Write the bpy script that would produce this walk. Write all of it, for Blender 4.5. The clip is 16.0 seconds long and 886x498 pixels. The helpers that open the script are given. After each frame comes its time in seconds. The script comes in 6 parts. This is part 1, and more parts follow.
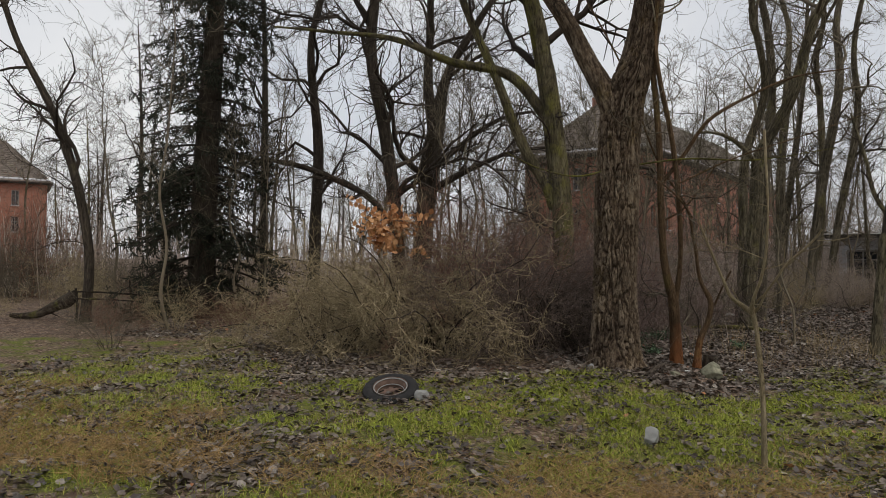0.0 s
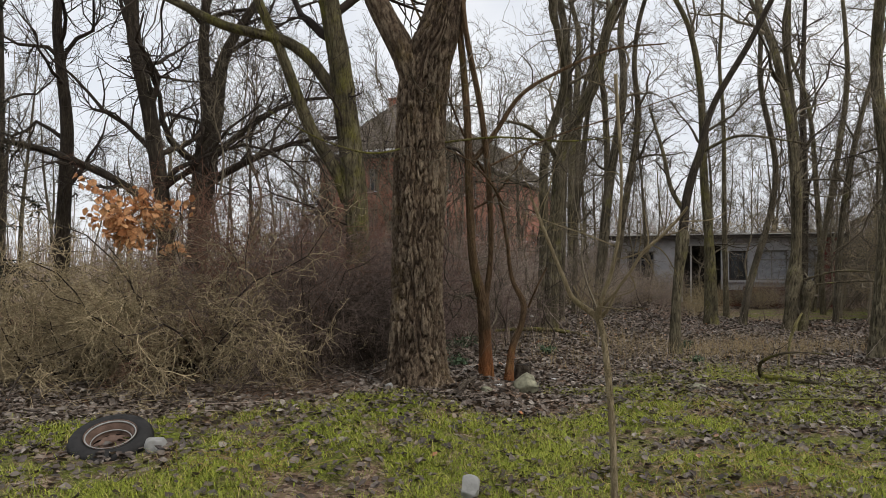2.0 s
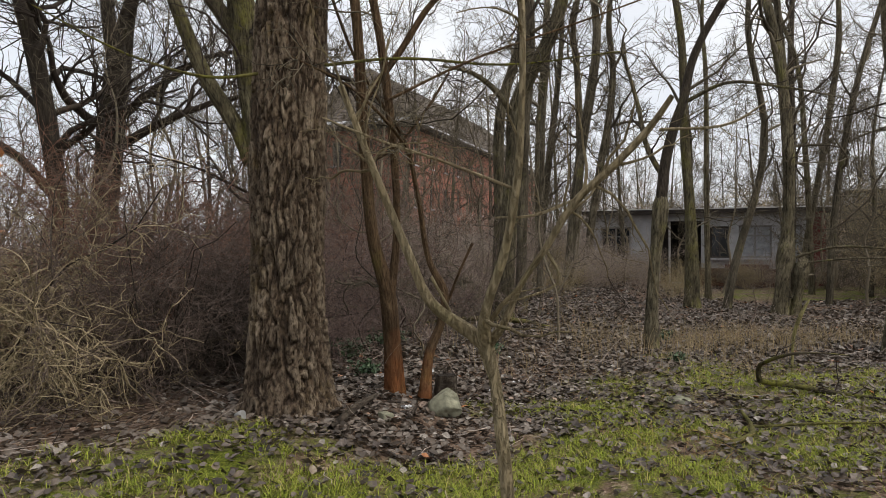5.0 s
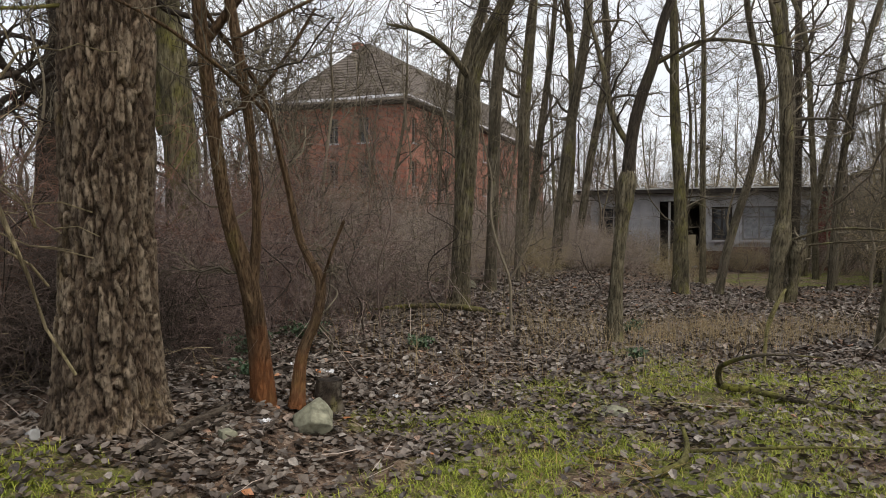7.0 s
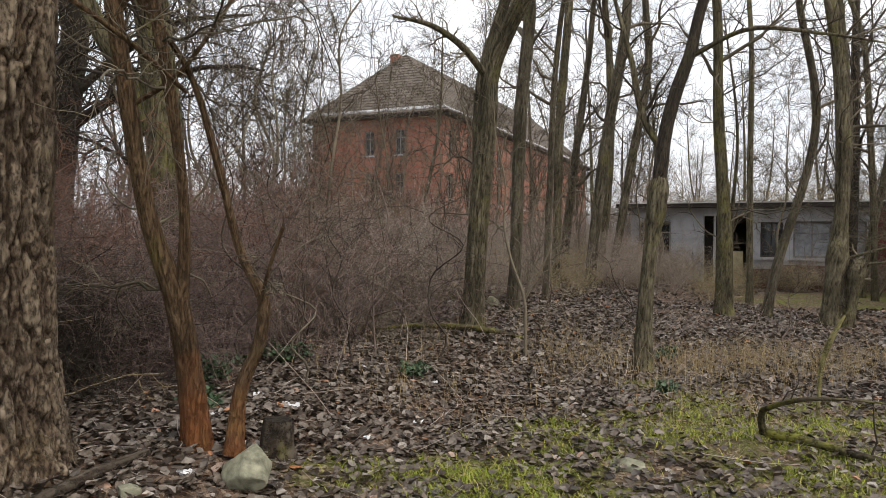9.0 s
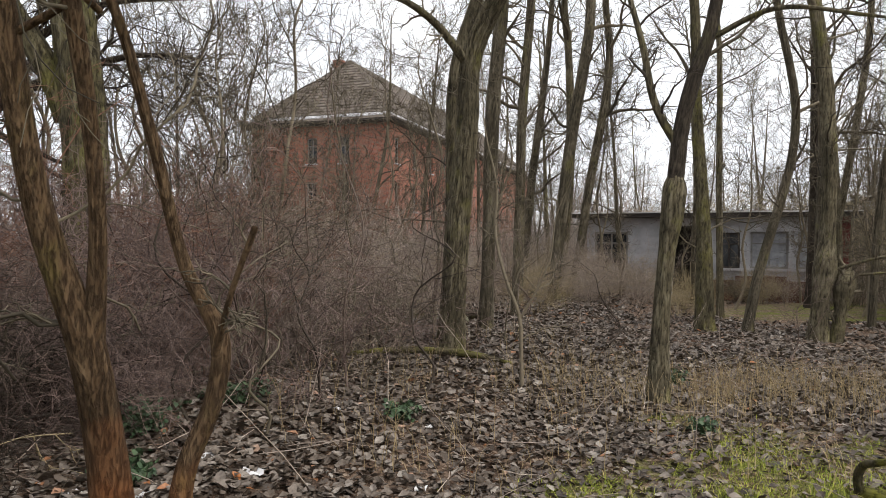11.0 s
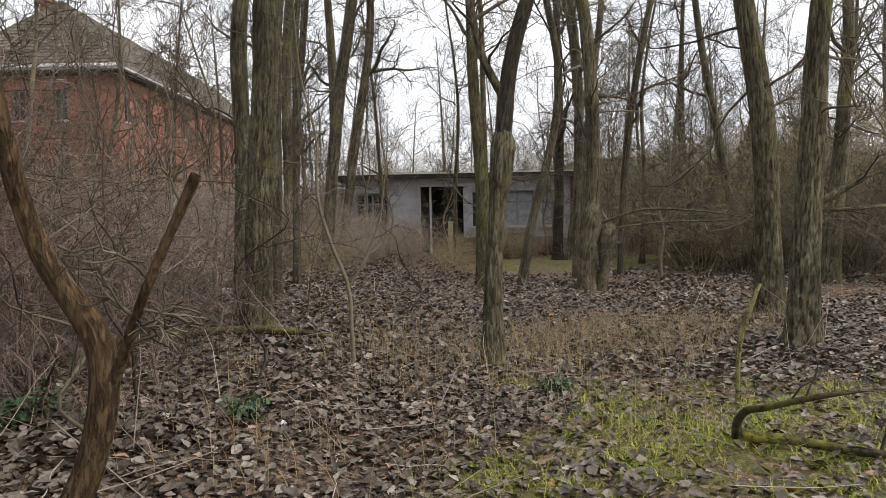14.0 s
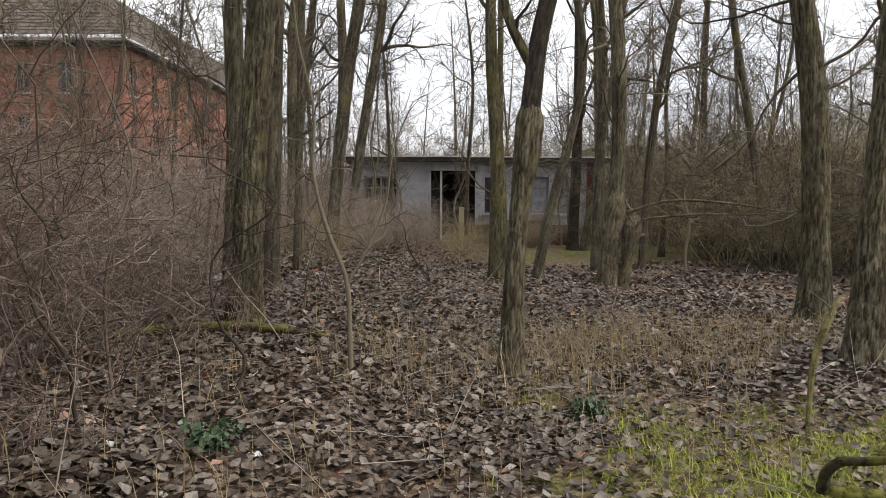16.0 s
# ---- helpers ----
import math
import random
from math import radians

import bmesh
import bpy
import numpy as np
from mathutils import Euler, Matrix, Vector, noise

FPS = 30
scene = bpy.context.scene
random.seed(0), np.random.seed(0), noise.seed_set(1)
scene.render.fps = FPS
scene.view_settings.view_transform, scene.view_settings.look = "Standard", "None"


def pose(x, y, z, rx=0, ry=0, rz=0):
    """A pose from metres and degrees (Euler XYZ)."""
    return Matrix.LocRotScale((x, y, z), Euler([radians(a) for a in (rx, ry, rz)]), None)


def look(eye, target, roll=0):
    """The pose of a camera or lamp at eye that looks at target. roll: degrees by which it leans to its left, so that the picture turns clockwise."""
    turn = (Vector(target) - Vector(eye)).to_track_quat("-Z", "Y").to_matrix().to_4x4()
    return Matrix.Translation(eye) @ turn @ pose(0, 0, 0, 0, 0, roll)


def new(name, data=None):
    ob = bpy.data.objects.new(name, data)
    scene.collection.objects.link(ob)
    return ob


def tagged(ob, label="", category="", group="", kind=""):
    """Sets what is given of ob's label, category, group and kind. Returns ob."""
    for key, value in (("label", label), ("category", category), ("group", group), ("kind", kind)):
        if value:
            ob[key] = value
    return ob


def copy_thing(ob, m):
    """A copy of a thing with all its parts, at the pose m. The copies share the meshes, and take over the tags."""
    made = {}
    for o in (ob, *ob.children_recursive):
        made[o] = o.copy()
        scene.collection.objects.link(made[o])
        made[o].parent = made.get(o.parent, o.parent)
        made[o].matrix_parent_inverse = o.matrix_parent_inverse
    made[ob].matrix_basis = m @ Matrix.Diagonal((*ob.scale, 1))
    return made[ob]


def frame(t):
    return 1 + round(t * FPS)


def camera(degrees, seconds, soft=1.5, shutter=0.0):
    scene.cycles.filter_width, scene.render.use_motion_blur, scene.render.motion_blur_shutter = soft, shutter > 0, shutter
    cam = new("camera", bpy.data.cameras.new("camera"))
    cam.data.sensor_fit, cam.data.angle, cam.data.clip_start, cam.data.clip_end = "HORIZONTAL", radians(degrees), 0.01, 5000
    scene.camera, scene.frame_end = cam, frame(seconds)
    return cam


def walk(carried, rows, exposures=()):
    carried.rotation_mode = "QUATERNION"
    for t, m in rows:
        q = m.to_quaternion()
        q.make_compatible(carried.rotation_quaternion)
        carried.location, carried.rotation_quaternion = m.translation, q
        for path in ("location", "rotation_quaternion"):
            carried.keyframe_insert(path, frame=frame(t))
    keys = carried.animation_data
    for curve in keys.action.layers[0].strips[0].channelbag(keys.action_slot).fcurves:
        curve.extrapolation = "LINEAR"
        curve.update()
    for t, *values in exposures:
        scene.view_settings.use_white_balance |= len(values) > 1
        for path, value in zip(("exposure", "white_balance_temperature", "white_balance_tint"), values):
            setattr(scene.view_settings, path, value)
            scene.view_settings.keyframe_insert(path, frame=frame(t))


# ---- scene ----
cam = camera(62.6, 16.0, 0.8)
# seconds, x, y, z, yaw, pitch, roll
ROWS = [
    (0.0, 0.973, 1.090, 1.642, -5.85, 1.06, -0.74),
    (0.5, 1.196, 1.579, 1.654, -11.07, 1.34, 0.59),
    (1.0, 1.349, 2.040, 1.623, -14.86, 1.51, -0.10),
    (1.5, 1.433, 2.500, 1.609, -18.63, 1.54, 0.26),
    (2.0, 1.543, 2.955, 1.565, -21.67, 1.54, -0.22),
    (2.5, 1.632, 3.387, 1.570, -23.73, 1.60, 0.79),
    (3.0, 1.702, 3.804, 1.553, -24.47, 1.44, 0.37),
    (3.5, 1.980, 4.131, 1.585, -25.77, 1.12, -0.01),
    (6.0, 3.990, 5.296, 1.522, -21.83, -1.01, 0.19),
    (6.5, 4.319, 5.438, 1.529, -22.08, -1.46, 0.04),
    (7.0, 4.604, 5.621, 1.533, -22.10, -1.63, -0.13),
    (7.5, 4.936, 5.776, 1.514, -21.63, -1.52, -0.25),
    (8.0, 5.174, 6.044, 1.502, -20.60, -1.24, -0.07),
    (8.5, 5.367, 6.193, 1.508, -18.64, -0.62, -0.72),
    (11.0, 5.434, 7.861, 1.491, -23.47, 0.43, -0.59),
    (11.5, 5.438, 8.244, 1.454, -30.59, 0.34, -0.22),
    (12.0, 5.305, 8.673, 1.437, -37.04, 0.19, 0.67),
    (12.5, 5.204, 8.873, 1.456, -40.44, -0.57, 0.82),
    (13.0, 5.172, 8.927, 1.469, -43.40, -1.32, 1.45),
    (13.5, 5.155, 8.941, 1.474, -44.60, -1.93, 1.31),
    (14.0, 5.124, 8.949, 1.476, -43.80, -2.52, 1.17),
    (14.5, 5.127, 8.987, 1.478, -42.48, -2.89, 0.14),
    (15.0, 5.322, 9.136, 1.442, -42.81, -3.54, -0.05),
    (15.5, 5.541, 9.427, 1.455, -43.49, -3.88, 0.70),
    (16.0, 5.740, 9.665, 1.495, -43.07, -3.72, -0.36),
]
walk(cam, [(t, pose(x, y, z, 90 + pitch, roll, yaw)) for t, x, y, z, yaw, pitch, roll in ROWS], exposures=[(0.0, -0.27), (1.0, -0.01), (3.5, 0.12), (7.0, 0.3), (11.0, 0.59), (14.0, 0.58), (16.0, 0.59)])

# ---- world and light: a winter overcast ----
world = bpy.data.worlds.new("overcast")
scene.world = world
world.use_nodes = True
wt = world.node_tree
sky = wt.nodes.new("ShaderNodeTexSky")
sky.sky_type, sky.sun_disc = "NISHITA", False
sky.sun_elevation, sky.sun_rotation = radians(32), radians(150)
sky.air_density, sky.dust_density, sky.ozone_density = 1.0, 4.0, 1.0
cloud = wt.nodes.new("ShaderNodeTexNoise")
cloud.inputs["Scale"].default_value, cloud.inputs["Detail"].default_value = 3.0, 5.0
coords = wt.nodes.new("ShaderNodeTexCoord")
wt.links.new(coords.outputs["Generated"], cloud.inputs["Vector"])
ramp = wt.nodes.new("ShaderNodeValToRGB")
ramp.color_ramp.elements[0].position, ramp.color_ramp.elements[1].position = 0.3, 0.72
ramp.color_ramp.elements[0].color, ramp.color_ramp.elements[1].color = (7.7, 8.05, 8.8, 1), (11.3, 11.2, 11.1, 1)
wt.links.new(cloud.outputs["Fac"], ramp.inputs["Fac"])
mixed = wt.nodes.new("ShaderNodeMix")
mixed.data_type = "RGBA"
mixed.inputs["Factor"].default_value = 0.85
wt.links.new(sky.outputs["Color"], mixed.inputs["A"])
wt.links.new(ramp.outputs["Color"], mixed.inputs["B"])
back = wt.nodes["Background"]
back.inputs["Strength"].default_value = 0.1
wt.links.new(mixed.outputs["Result"], back.inputs["Color"])
sun = new("sun", bpy.data.lights.new("sun", "SUN"))
sun.data.energy, sun.data.angle, sun.data.color = 1.3, radians(25), (1.0, 0.93, 0.82)
sun.matrix_world = look((0, 0, 40), (-12, 22, 0))


# ---- numeric helpers ----
def hash01(i, j, k, seed):
    """Repeatable values between 0 and 1 on a whole-number lattice."""
    n = (i * 374761393 + j * 668265263 + k * 2147483647 + seed * 1274126177) & 0xFFFFFFFF
    n = ((n ^ (n >> 13)) * 1274126177) & 0xFFFFFFFF
    return ((n ^ (n >> 16)) & 0xFFFF) / 65535.0


def vnoise(p, seed=0):
    """Smooth value noise at the points p (n, 3)."""
    p = np.asarray(p, float)
    c = np.floor(p).astype(np.int64)
    f = p - c
    f = f * f * (3 - 2 * f)
    out = 0
    for a in (0, 1):
        for b in (0, 1):
            for d in (0, 1):
                w = (f[:, 0] if a else 1 - f[:, 0]) * (f[:, 1] if b else 1 - f[:, 1]) * (f[:, 2] if d else 1 - f[:, 2])
                out = out + w * hash01(c[:, 0] + a, c[:, 1] + b, c[:, 2] + d, seed)
    return out


def step(a, b, x):
    t = np.clip((x - a) / (b - a), 0, 1)
    return t * t * (3 - 2 * t)


def flat(x, y):
    return np.stack([np.asarray(x, float), np.asarray(y, float), 0 * np.asarray(x, float)], -1)


def ground_z(x, y):
    """The lie of the land: a low bank runs under the big tree towards the thicket."""
    x, y = np.atleast_1d(np.asarray(x, float)), np.atleast_1d(np.asarray(y, float))
    s = -0.719 * x + 0.695 * y
    h = 0.24 * step(2.8, 4.3, s) * (0.4 + 0.6 * step(1.0, 4.0, x)) * (1 - step(40, 80, np.hypot(x, y)))
    near = 1 - step(25, 60, np.hypot(x - 6, y - 10))
    return h + near * (0.07 * (vnoise(flat(x, y) * 0.9, 3) - 0.5) + 0.05 * (vnoise(flat(x, y) * 3.1, 4) - 0.5))


def gz(x, y):
    return float(ground_z(x, y)[0])


def grassy(x, y):
    """1 where the mossy grass grows, 0 where leaf litter lies."""
    edge = np.interp(x, (-40, -8, -6, -1.5, -0.4, 0.6, 2.6, 5, 6, 7, 8.5, 10, 11, 11.6, 13, 20, 40), (17, 16, 15.6, 15.6, 12.2, 10.8, 9.8, 9.8, 10.4, 11, 12.2, 12.7, 12.7, 11.5, 10.2, 8, 5))
    lawn = step(1.25, 0.7, np.hypot((x - 25.5) / 6.5, (y - 22.0) / 3.0))
    wobble = 1.6 * (vnoise(flat(x, y) * 0.8, 7) - 0.5) + 0.8 * (vnoise(flat(x, y) * 2.5, 8) - 0.5)
    worn = step(0.75, -0.4, y - 5.7 - 1.2 * (vnoise(flat(x, y) * 0.9, 17) - 0.3)) * step(0.8, 2.0, x) * step(6.5, 5.0, x)
    dull = 0.75 * step(1.2, -1.0, x + 3.0 * (vnoise(flat(x, y) * 0.7, 18) - 0.5)) * step(0.38, 0.6, vnoise(flat(x, y) * 1.1, 19)) * step(14.2, 12.5, y)
    return np.maximum(step(0.5, -0.5, y - edge + wobble) * (1 - 0.85 * worn) * (1 - dull) * (1 - 0.3 * step(6.5, 8.5, x)), lawn)


def mesh_of(name, verts, faces, smooth=True):
    """A mesh from arrays: verts (n, 3), faces (m, 3 or 4)."""
    verts, faces = np.asarray(verts, np.float32), np.asarray(faces, np.int32)
    me = bpy.data.meshes.new(name)
    k = faces.shape[1]
    me.vertices.add(len(verts))
    me.vertices.foreach_set("co", verts.ravel())
    me.loops.add(faces.size)
    me.loops.foreach_set("vertex_index", faces.ravel())
    me.polygons.add(len(faces))
    me.polygons.foreach_set("loop_start", np.arange(0, faces.size, k, dtype=np.int32))
    me.polygons.foreach_set("use_smooth", np.full(len(faces), smooth))
    me.update(calc_edges=True)
    return me


def linked(name, me, material, parent=None, label=""):
    ob = new(name, me)
    me.materials.append(material)
    ob.parent = parent
    return tagged(ob, label)


def part(name, bm, material, parent, label="", smooth=False):
    """One bmesh as one mesh object under a thing or a part."""
    me = bpy.data.meshes.new(name)
    bm.to_mesh(me)
    bm.free()
    me.polygons.foreach_set("use_smooth", np.full(len(me.polygons), smooth))
    return linked(name, me, material, parent, label)


def thing(name, label, category, m=None, group="", kind=""):
    ob = new(name)
    ob.empty_display_size = 0.2
    if m is not None:
        ob.matrix_world = m
    return tagged(ob, label, category, group, kind)


def unit(v):
    return v / np.maximum(np.linalg.norm(v, axis=-1, keepdims=True), 1e-9)


def tubes(sets):
    """Verts and quads of tapering tubes. sets: (points (m, n, 3), radii (m, n), sides)."""
    vs, fs, base = [], [], 0
    for P, R, k in sets:
        m, n = P.shape[:2]
        T = np.empty_like(P)
        T[:, 1:-1] = P[:, 2:] - P[:, :-2]
        T[:, 0], T[:, -1] = P[:, 1] - P[:, 0], P[:, -1] - P[:, -2]
        T = unit(T)
        ref = np.where(np.abs(T[:, :1, 2:3]) > 0.8, np.array([1.0, 0, 0]), np.array([0, 0, 1.0]))
        U = unit(np.cross(T, np.broadcast_to(ref, T.shape)))
        V = np.cross(T, U)
        a = np.arange(k) * 2 * np.pi / k
        ring = P[:, :, None] + R[:, :, None, None] * (U[:, :, None] * np.cos(a)[:, None] + V[:, :, None] * np.sin(a)[:, None])
        vs.append(ring.reshape(-1, 3))
        i = np.arange(m)[:, None, None] * n * k + np.arange(n - 1)[None, :, None] * k
        j, j2 = np.arange(k)[None, None], (np.arange(k)[None, None] + 1) % k
        fs.append(base + np.stack([i + j, i + j2, i + k + j2, i + k + j], -1).reshape(-1, 4))
        base += m * n * k
    return np.concatenate(vs), np.concatenate(fs)


def shoots(rng, P, R, count, lo, hi, length, spread, lift, n=5, wobble=0.25, thin=0.55, taper=0.2, least=0.002):
    """Side shoots of the branches (P, R): count on each, between lo and hi of its length."""
    m, n0 = P.shape[:2]
    who = np.repeat(np.arange(m), count)
    t = rng.uniform(lo, hi, len(who)) * (n0 - 1)
    i = np.minimum(t.astype(int), n0 - 2)
    f = (t - i)[:, None]
    start = P[who, i] * (1 - f) + P[who, i + 1] * f
    thick = R[who, i] * (1 - f[:, 0]) + R[who, i + 1] * f[:, 0]
    T = unit(P[who, i + 1] - P[who, i])
    side = unit(np.cross(T, rng.normal(size=T.shape)))
    a = np.radians(rng.uniform(*spread, len(who)))[:, None]
    D = unit(T * np.cos(a) + side * np.sin(a))
    L = rng.uniform(*length, len(who)) if length[1] > 0 else -np.linalg.norm(P[who, -1] - P[who, 0], axis=1) * rng.uniform(length[1], length[0], len(who))
    Q = np.empty((len(who), n, 3))
    Q[:, 0] = start
    for j in range(1, n):
        D = unit(D + wobble * rng.normal(size=D.shape) + np.array([0, 0, lift]))
        Q[:, j] = Q[:, j - 1] + D * (L / (n - 1))[:, None]
    r0 = np.maximum(thick * thin * rng.uniform(0.7, 1.1, len(who)), least)
    return Q, np.maximum(r0[:, None] * np.linspace(1, taper, n), least * 0.7)


def smooth_path(nodes, n, bias=1.0):
    """A rounded line of n points with radii through nodes of (x, y, z, radius); bias over 1 crowds the points at its start."""
    A = np.asarray(nodes, float)
    d = np.r_[0, np.cumsum(np.linalg.norm(np.diff(A[:, :3], axis=0), axis=1))]
    t = d[-1] * np.linspace(0, 1, n) ** bias
    i = np.clip(np.searchsorted(d, t, "right") - 1, 0, len(A) - 2)
    h = (d[i + 1] - d[i])[:, None]
    u = ((t - d[i])[:, None]) / h
    G = np.gradient(A, d, axis=0)
    return (2 * u**3 - 3 * u**2 + 1) * A[i] + (u**3 - 2 * u**2 + u) * h * G[i] + (3 * u**2 - 2 * u**3) * A[i + 1] + (u**3 - u**2) * h * G[i + 1]


def extended(nodes, top, rng, sway=0.2):
    """The trunk carried on upwards to the height top, tapering."""
    A = [tuple(v) for v in nodes]
    p, q = np.array(A[-2]), np.array(A[-1])
    d = unit((q - p)[:3])
    while A[-1][2] < top:
        d = unit(d + rng.normal(0, sway, 3) + np.array([0, 0, 0.18]))
        last = np.array(A[-1])
        left = max(top - last[2], 0.5)
        A.append((*(last[:3] + d * min(1.6, left + 0.3)), max(last[3] * (0.86 if left > 1.5 else 0.55), 0.012)))
    return A


def plates(u, w, around, seed):
    """Irregular plates on a sheet that closes in u after `around`: 0 in the cracks to 1 on a plate, and a tone for each plate."""
    iu, iw = np.floor(u), np.floor(w)
    near1, near2, tone = np.full(u.shape, 9.0), np.full(u.shape, 9.0), np.zeros(u.shape)
    for du in (-1, 0, 1):
        for dw in (-1, 0, 1):
            cu, cw = iu + du, iw + dw
            key = np.mod(cu, around).astype(int)
            d = np.hypot(cu + hash01(key, cw.astype(int), key * 0, seed) - u, (cw + hash01(key, cw.astype(int), key * 0 + 1, seed) - w) * 0.8)
            first = d < near1
            near2 = np.where(first, near1, np.minimum(near2, d))
            tone = np.where(first, hash01(key, cw.astype(int), key * 0 + 2, seed), tone)
            near1 = np.where(first, d, near1)
    return np.clip((near2 - near1) * 4.2, 0, 1), tone


def bark_trunk(nodes, rings, sides, depth, furrows, seed, flare=0.35, plate=0.5):
    """A trunk with real furrows in its bark and a flared foot."""
    S = smooth_path(nodes, rings, 1.7 if rings > 60 else 1.0)
    P, R = S[None, :, :3].copy(), S[None, :, 3].copy()
    d = np.linalg.norm(S[:, :3] - S[0, :3], axis=1)
    R *= 1 + flare * np.exp(-d / 0.22)
    verts, faces = tubes([(P, R, sides)])
    centre = np.repeat(S[:, :3], sides, axis=0)
    out = verts - centre
    r = np.linalg.norm(out, axis=1, keepdims=True)
    o = out / np.maximum(r, 1e-6)
    z = np.repeat(d, sides)
    a = np.arctan2(o[:, 1], o[:, 0])
    wob = vnoise(np.stack([o[:, 0] * 7, o[:, 1] * 7, z * 5], -1), seed + 5) - 0.5
    wob2 = vnoise(np.stack([o[:, 0] * 7 + 9, o[:, 1] * 7, z * 5], -1), seed + 6) - 0.5
    k = furrows * 1.6
    crack, tone = plates(a / (2 * np.pi) * int(k) + 1.1 * wob, z / plate + 1.6 * wob2, int(k), seed)
    crack2, _ = plates(a / (2 * np.pi) * int(2.2 * k) + 1.2 * wob2, z / plate * 2.3 + 1.2 * wob, int(2.2 * k), seed + 3)
    lump = vnoise(np.stack([o[:, 0] * 1.3, o[:, 1] * 1.3, z * 0.8], -1), seed + 2) - 0.5
    lobes = np.sin(a * 5 + seed) * np.exp(-z / 0.16) * 0.16
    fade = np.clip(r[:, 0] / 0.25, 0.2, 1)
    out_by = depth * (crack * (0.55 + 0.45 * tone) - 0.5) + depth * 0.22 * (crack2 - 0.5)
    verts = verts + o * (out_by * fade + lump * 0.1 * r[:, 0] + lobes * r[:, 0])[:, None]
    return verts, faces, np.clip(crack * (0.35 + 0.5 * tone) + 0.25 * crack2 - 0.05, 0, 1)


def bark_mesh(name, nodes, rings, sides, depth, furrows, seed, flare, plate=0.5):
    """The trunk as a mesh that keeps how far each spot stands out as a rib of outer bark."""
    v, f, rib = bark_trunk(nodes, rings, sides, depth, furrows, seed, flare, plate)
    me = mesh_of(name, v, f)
    # mask by which bark() darkens the furrows and pales the ribs
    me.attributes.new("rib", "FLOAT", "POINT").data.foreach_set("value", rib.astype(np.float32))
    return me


# ---- materials ----
def nodes_of(name, rough=0.9):
    mat = bpy.data.materials.new(name)
    mat.use_nodes = True
    nt = mat.node_tree
    b = nt.nodes["Principled BSDF"]
    b.inputs["Roughness"].default_value = rough
    b.inputs["Specular IOR Level"].default_value = 0.25
    return mat, nt, b


def add(nt, kind, **values):
    n = nt.nodes.new(kind)
    for key, v in values.items():
        n.inputs[key.replace("_", " ")].default_value = v
    return n


def coords_of(nt, scale=(1, 1, 1), space="Object"):
    c, m = nt.nodes.new("ShaderNodeTexCoord"), nt.nodes.new("ShaderNodeMapping")
    m.inputs["Scale"].default_value = scale
    nt.links.new(c.outputs[space], m.inputs["Vector"])
    return m.outputs["Vector"]


def ramped(nt, fac, stops):
    r = nt.nodes.new("ShaderNodeValToRGB")
    el = r.color_ramp.elements
    while len(el) < len(stops):
        el.new(0.5)
    for e, (at, c) in zip(el, stops):
        e.position, e.color = at, (*c, 1)
    nt.links.new(fac, r.inputs["Fac"])
    return r.outputs["Color"]


def blend(nt, fac, a, b, how="MIX"):
    m = nt.nodes.new("ShaderNodeMix")
    m.data_type, m.blend_type = "RGBA", how
    for key, v in (("Factor", fac), ("A", a), ("B", b)):
        if isinstance(v, (int, float)):
            m.inputs[key].default_value = v
        elif isinstance(v, tuple):
            m.inputs[key].default_value = (*v, 1)
        else:
            nt.links.new(v, m.inputs[key])
    return m.outputs["Result"]


def noise_fac(nt, vec, scale, detail=4.0, rough=0.6):
    n = add(nt, "ShaderNodeTexNoise", Scale=scale, Detail=detail, Roughness=rough)
    nt.links.new(vec, n.inputs["Vector"])
    return n.outputs["Fac"]


def relief(nt, b, height, strength, distance):
    u = add(nt, "ShaderNodeBump", Strength=strength, Distance=distance)
    nt.links.new(height, u.inputs["Height"])
    nt.links.new(u.outputs["Normal"], b.inputs["Normal"])


